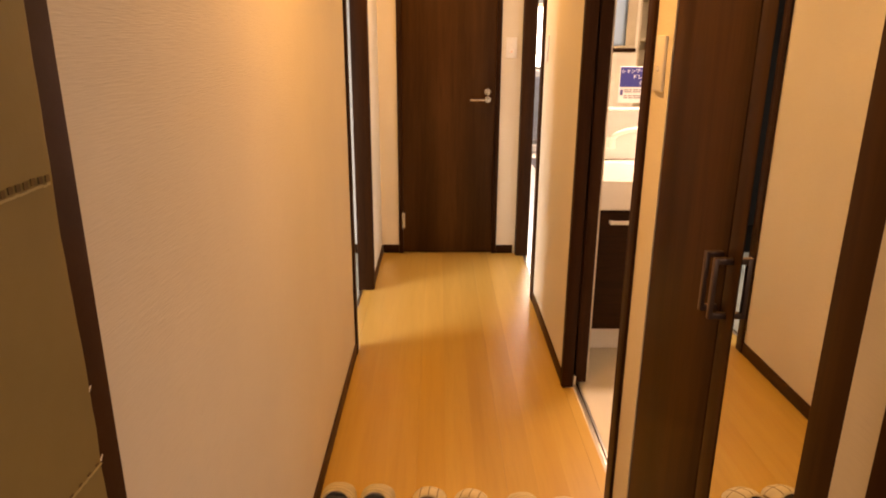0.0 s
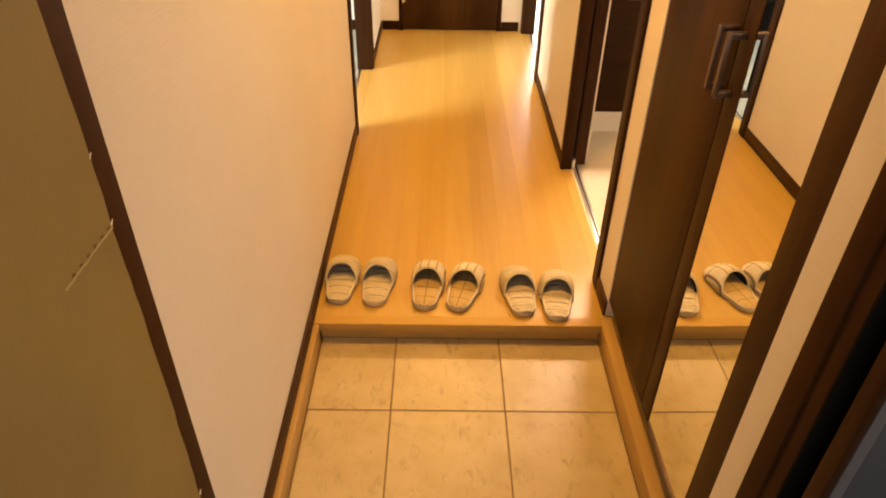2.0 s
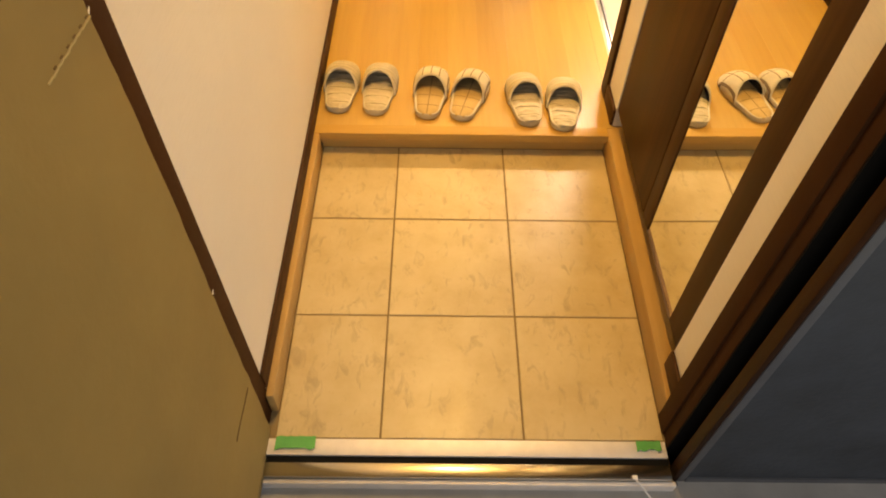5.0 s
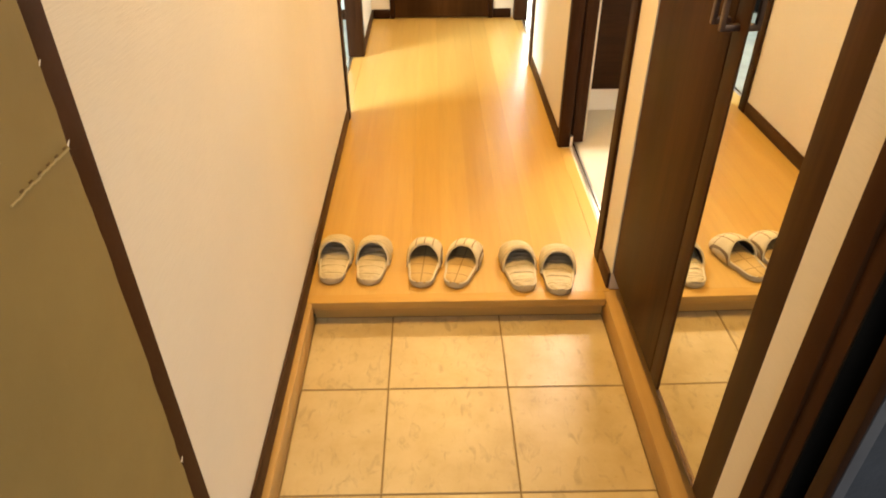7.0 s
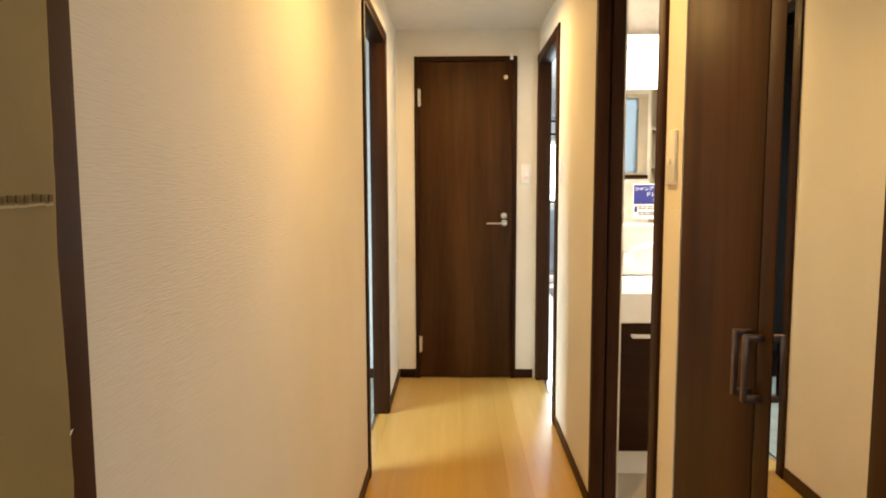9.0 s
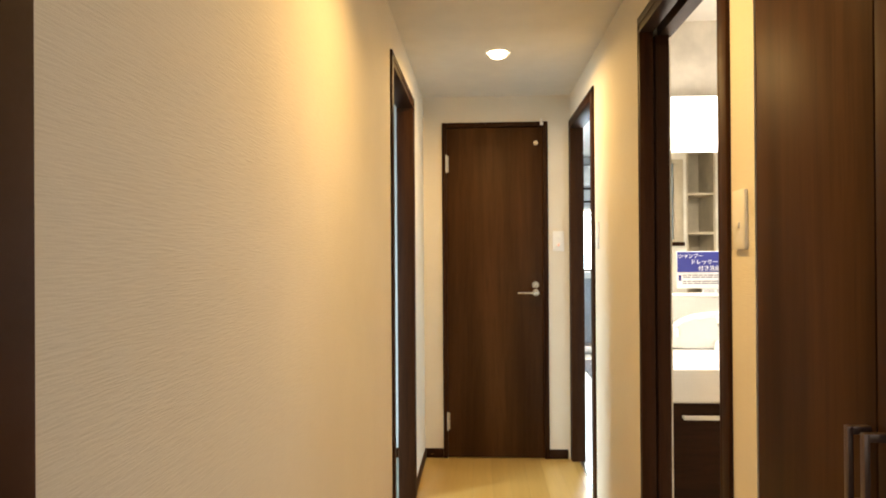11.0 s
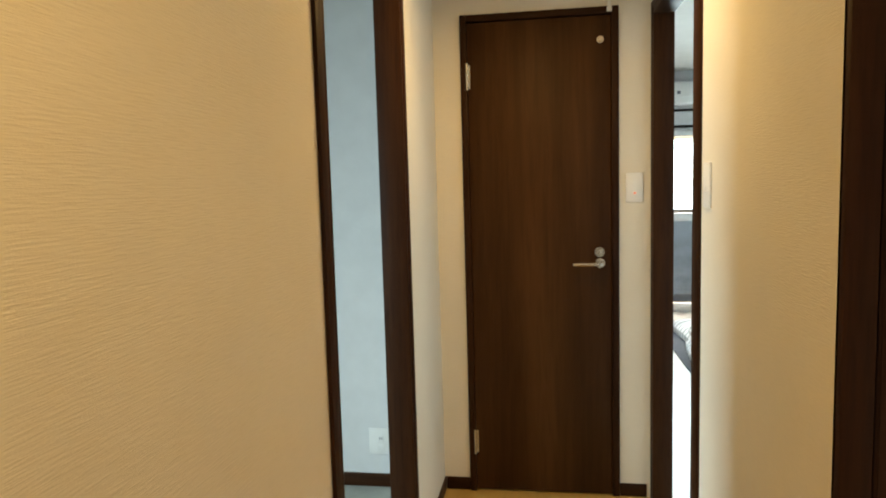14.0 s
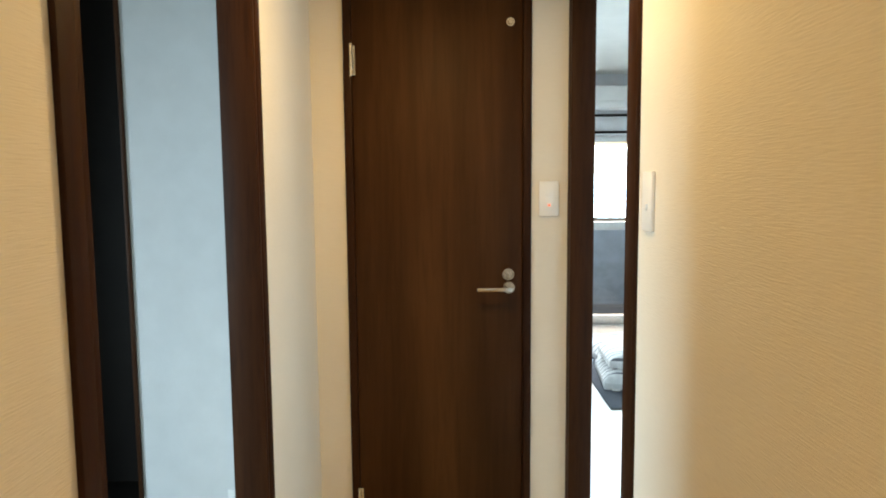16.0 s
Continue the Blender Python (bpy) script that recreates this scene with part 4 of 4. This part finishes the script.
bm = bmesh.new()
for k in range(3):
    box(bm, 1.306, 1.6155, 1.0690 + k * 0.005, 1.352, 1.6166, 1.0712 + k * 0.005)
    box(bm, 1.362, 1.6155, 1.0690 + k * 0.005, 1.404, 1.6166, 1.0712 + k * 0.005)
part("print", bm, INK, st)

# the vanity set stands against the back wall
for ob in [o for o in scene.objects if o.name in ("vanity_cabinet", "wash_basin", "shower_tap", "mirror_cabinet", "shop_card", "label_sticker")]:
    ob.location.y += 0.08
    if ob.name in ("shop_card", "label_sticker"):
        ob.location.x += 0.016

# seen in the vanity mirror: frosted window, shelf niche, bath door
win = thing("window_washroom", (1.545, 0.14, 1.3), "small frosted window in a cream frame", "window")
win["kind"] = "structure"
part("frame", boxes((1.40, 0.150, 1.31, 1.69, 0.184, 1.325), (1.40, 0.150, 1.835, 1.69, 0.184, 1.86), (1.40, 0.150, 1.325, 1.42, 0.184, 1.835), (1.626, 0.150, 1.325, 1.69, 0.184, 1.835), bevel=0.002), BEIGE, win)
part("pane", boxes((1.42, 0.160, 1.325, 1.626, 0.166, 1.835)), FROST, win)
part("sill", boxes((1.395, 0.150, 1.285, 1.695, 0.198, 1.3095), bevel=0.002), DARK_X, win)
sh = thing("wall_shelf", (1.80, 0.0, 0.8), "beige niche shelves in the washroom wall", "shelf")
part("back", boxes((1.71, -0.14, 0.80, 1.90, -0.13, 1.95)), BEIGE, sh)
part("side", boxes((1.71, -0.13, 0.80, 1.722, 0.178, 1.95)), BEIGE, sh)
part("side", boxes((1.888, -0.13, 0.80, 1.90, 0.178, 1.95)), BEIGE, sh)
part("top", boxes((1.722, -0.13, 1.93, 1.888, 0.178, 1.95)), BEIGE, sh)
for z in (0.80, 1.10, 1.36, 1.62):
    part("board", boxes((1.722, -0.13, z, 1.888, 0.176, z + 0.016)), BEIGE, sh)
bd = thing("bath_door", (2.27, 0.14, 0), "pale bath door in a dark brown frame", "door")
part("frame", boxes((1.945, 0.10, 0, 1.985, 0.192, 2.0), (2.58, 0.10, 0, 2.62, 0.192, 2.0), bevel=0.002), DARK, bd)
part("head", boxes((1.985, 0.10, 1.96, 2.58, 0.192, 2.0), bevel=0.002), DARK_X, bd)
part("leaf", boxes((1.986, 0.125, 0.01, 2.579, 0.150, 1.959), bevel=0.002), BEIGE, bd)
part("pane", boxes((2.03, 0.150, 0.25, 2.51, 0.156, 1.85), bevel=0.002), PLASTIC, bd)

# ---- left room ----
wl = thing("window_left_room", (-3.25, -0.05, 0.85), "daylit window with a white aluminium frame", "window")
wl["kind"] = "structure"
part("frame", boxes((-3.28, -0.85, 0.85, -3.22, 0.75, 0.89), (-3.28, -0.85, 2.01, -3.22, 0.75, 2.05), (-3.28, -0.85, 0.89, -3.22, -0.81, 2.01), (-3.28, 0.71, 0.89, -3.22, 0.75, 2.01), (-3.28, -0.07, 0.89, -3.22, -0.03, 2.01), bevel=0.003), ALU, wl)
for a, b in ((-0.81, -0.07), (-0.03, 0.71)):
    pane = part("pane", boxes((-3.255, a, 0.89, -3.249, b, 2.01)), GLASS, wl)
    pane.visible_shadow = False
ol = thing("wall_socket", (-0.29, END, 0.20), "white double wall socket above the skirting", "socket")
part("plate", boxes((-0.345, END - 0.008, 0.150, -0.230, END - 0.0003, 0.270), bevel=0.003), PLASTIC_DIMMED, ol)
part("outlet", boxes((-0.303, END - 0.011, 0.212, -0.277, END - 0.0075, 0.238), bevel=0.002), PLASTIC_DIMMED, ol)
part("outlet", boxes((-0.303, END - 0.011, 0.170, -0.277, END - 0.0075, 0.196), bevel=0.002), PLASTIC_DIMMED, ol)
part("slots", boxes((-0.296, END - 0.0115, 0.220, -0.293, END - 0.0105, 0.231), (-0.287, END - 0.0115, 0.220, -0.284, END - 0.0105, 0.231)), INK, ol)

# ---- right room ----
w = thing("window_right_room", (2.05, 6.95, 0), "tall sliding window to the balcony in a grey aluminium frame", "window")
w["kind"] = "structure"
part("frame", boxes((1.15, 6.92, 0.0, 2.95, 6.98, 0.09), (1.15, 6.92, 1.76, 2.95, 6.98, 1.819), (1.15, 6.92, 0.09, 1.20, 6.98, 1.76), (2.90, 6.92, 0.09, 2.95, 6.98, 1.76), bevel=0.003), ALU, w)
part("mid_rail", boxes((1.20, 6.925, 0.92, 2.90, 6.965, 1.00), bevel=0.003), ALU, w)
for z0, z1 in ((0.09, 0.92), (1.00, 1.76)):
    pane = part("pane", boxes((1.20, 6.943, z0, 2.90, 6.949, z1)), GLASS, w)
    pane.visible_shadow = False
# out of view, added to go with the side fill lamp
ws = thing("window_right_room_side", (3.65, 3.0, 0.9), "unseen added side window with a grey aluminium frame", "window")
ws["kind"] = "structure"
part("frame", boxes((3.62, 2.3, 0.9, 3.68, 3.7, 0.94), (3.62, 2.3, 1.96, 3.68, 3.7, 2.0), (3.62, 2.3, 0.94, 3.68, 2.34, 1.96), (3.62, 3.66, 0.94, 3.68, 3.7, 1.96), (3.62, 2.98, 0.94, 3.68, 3.02, 1.96), bevel=0.003), ALU, ws)
for a, b in ((2.34, 2.98), (3.02, 3.66)):
    pane = part("pane", boxes((3.645, a, 0.94, 3.651, b, 1.96)), GLASS, ws)
    pane.visible_shadow = False
for z in (1.848, 2.005):
    cr = thing("curtain_rail", (2.05, 6.88, z), "dark slim curtain rail above the window", "curtain rail", "curtain rails")
    part("rail", boxes((1.05, 6.862, z - 0.011, 3.05, 6.880, z + 0.011), bevel=0.002), RUBBER, cr)
    for x in (1.2, 2.05, 2.9):
        part("bracket", boxes((x - 0.01, 6.878, z - 0.008, x + 0.01, 6.901, z + 0.008)), ALU, cr)
ac = thing("air_conditioner", (2.0, 6.8, 2.03), "white wall-mounted air conditioner above the window", "air conditioner")
part("body", boxes((1.55, 6.690, 2.050, 2.35, 6.899, 2.260), bevel=0.025), PLASTIC, ac)
part("flap", boxes((1.60, 6.684, 2.062, 2.30, 6.694, 2.120), bevel=0.004), PLASTIC, ac)
part("sensor", boxes((1.70, 6.682, 2.14, 1.73, 6.692, 2.17), bevel=0.002), INK, ac)
solid("rug", boxes((1.43, 4.42, -0.002, 3.30, 6.45, 0.010), bevel=0.003), RUG, "flat charcoal rug on the pale floor", "rug")


def futon(x0, y0, x1, y1, z0, z1, turn, label):
    """A quilted pad: rounded, dented by its stitching, with a rolled hem."""
    ob = thing("folded_futon", ((x0 + x1) / 2, (y0 + y1) / 2, z0), label, "bedding", "futons on the rug")
    bm = bmesh.new()
    n, m = 28, 20
    top, bot = [], []
    for j in range(m + 1):
        a, b = [], []
        for i in range(n + 1):
            u, v = i / n, j / m
            e = min(u, 1 - u, v, 1 - v)
            puff = min(1, (e * 7) ** 0.5)
            dent = 0.012 * (abs(math.sin(u * 4 * math.pi)) * abs(math.sin(v * 3 * math.pi))) ** 0.5
            x, y = x0 + (x1 - x0) * u, y0 + (y1 - y0) * v
            zt = z0 + (z1 - z0) * (0.45 + 0.55 * puff) + dent + 0.01 * noise.noise((x * 5, y * 5, z0))
            a.append(bm.verts.new((x, y, zt)))
            b.append(bm.verts.new((x, y, z0)))
        top.append(a)
        bot.append(b)
    for j in range(m):
        for i in range(n):
            bm.faces.new((top[j][i], top[j][i + 1], top[j + 1][i + 1], top[j + 1][i]))
            bm.faces.new((bot[j][i], bot[j + 1][i], bot[j + 1][i + 1], bot[j][i + 1]))
    for i in range(n):
        bm.faces.new((bot[0][i], bot[0][i + 1], top[0][i + 1], top[0][i]))
        bm.faces.new((bot[m][i + 1], bot[m][i], top[m][i], top[m][i + 1]))
    for j in range(m):
        bm.faces.new((bot[j + 1][0], bot[j][0], top[j][0], top[j + 1][0]))
        bm.faces.new((bot[j][n], bot[j + 1][n], top[j + 1][n], top[j][n]))
    part("pad", bm, FUTON, ob)
    part("tag", boxes((x0 + 0.05, y0 - 0.03, z0 + 0.001, x0 + 0.10, y0 + 0.004, z0 + 0.004)), CARD, ob, "small white care tag")
    ob.rotation_euler = (0, 0, radians(turn))
    return ob


futon(1.50, 4.74, 2.30, 5.35, 0.0105, 0.105, -6, "white striped futon folded on the rug")
futon(1.54, 4.86, 2.24, 5.36, 0.128, 0.20, -3, "white striped futon folded on top of another")
futon(1.56, 5.45, 2.36, 6.10, 0.0105, 0.115, 4, "white striped futon folded behind another")

# balcony
structure("balcony_floor", boxes((0.5, 7.0, -0.5, 4.2, 8.3, -0.03)), CONCRETE, "concrete balcony floor", "floor")
bp = thing("balcony_parapet", (2.3, 8.2, -0.03), "blue-grey balcony parapet with slim rails", "parapet")
part("panel", boxes((0.5, 8.18, -0.03, 4.2, 8.26, 0.93), bevel=0.004), plain("balcony_panel", (0.34, 0.42, 0.50), 0.6), bp)
for z in (1.17, 1.415):
    part("rail", rod(bmesh.new(), (0.5, 8.22, z), (4.2, 8.22, z), 0.017, 16), RUBBER, bp, "dark slim rail")
for x in (0.6, 1.5, 2.9, 4.1):
    part("post", boxes((x - 0.015, 8.205, 0.93, x + 0.015, 8.235, 1.42)), RUBBER, bp)

# ---- floor pieces ----
def slab_mesh(name, w, d, t, material, bevel):
    bm = boxes((-w / 2, -d / 2, -t, w / 2, d / 2, 0.0))
    bmesh.ops.bevel(bm, geom=[e for e in bm.edges if all(v.co.z > -t / 2 for v in e.verts)], offset=bevel, segments=1, affect="EDGES")
    return mesh_from(name, bm, material, False)


hall_floor = structure("floor", boxes((LT, 0.0705, -0.10, RT2, END + 0.1, -0.012)), MAPLE_TRIM, "pale maple board flooring of the hallway", "floor")
made = {}


def piece(name, parent, x0, x1, y0, y1, z, t, gap, material, bevel):
    w, d = x1 - x0 - gap, y1 - y0 - gap
    key = (name, round(w, 4), round(d, 4))
    if key not in made:
        made[key] = slab_mesh(name, w, d, t, material, bevel)
    ob = new(name, made[key])
    ob.location = ((x0 + x1) / 2, (y0 + y1) / 2, z)
    ob.parent = parent


edges = (-0.004, 0.0963, 0.1967, 0.297, 0.3953, 0.4937, 0.592, 0.690, 0.788, 0.886)
for k, (x0, x1) in enumerate(zip(edges, edges[1:])):
    wide = 0.0006 if k % 3 else 0.0
    piece("floor_board", hall_floor, x0 - wide / 2, x1, 0.0365, 2.79, 0.0, 0.011, 0.0003, MAPLE, 0.0002)
piece("floor_board", hall_floor, LT + 0.012, -0.004, LO0 + 0.019, LO1 - 0.019, 0.0, 0.011, 0.0008, MAPLE, 0.0008)
piece("floor_board", hall_floor, 0.886, 0.926, BO0 + 0.019, BO1 - 0.019, 0.0, 0.011, 0.0008, MAPLE, 0.0008)
piece("floor_board", hall_floor, 0.886, RT2, RO0 + 0.019, RO1 - 0.019, 0.0, 0.011, 0.0008, MAPLE, 0.0008)

entry_floor = structure("floor_entry", boxes((WL, -0.9042, -0.5, WR, 0.03, TILE_Z - 0.0022), (WL, -0.98, -0.5, WR, -0.9042, TILE_Z - 0.04)), GROUT, "beige tiled entrance floor with brown grout", "floor")
xs, ys = (0.0175, 0.247, 0.5615, 0.869), (-0.904, -0.5835, -0.2655, 0.025)
for x0, x1 in zip(xs, xs[1:]):
    for y0, y1 in zip(ys, ys[1:]):
        piece("floor_tile", entry_floor, x0, x1, y0, y1, TILE_Z, 0.006, 0.0045, TILE, 0.0012)
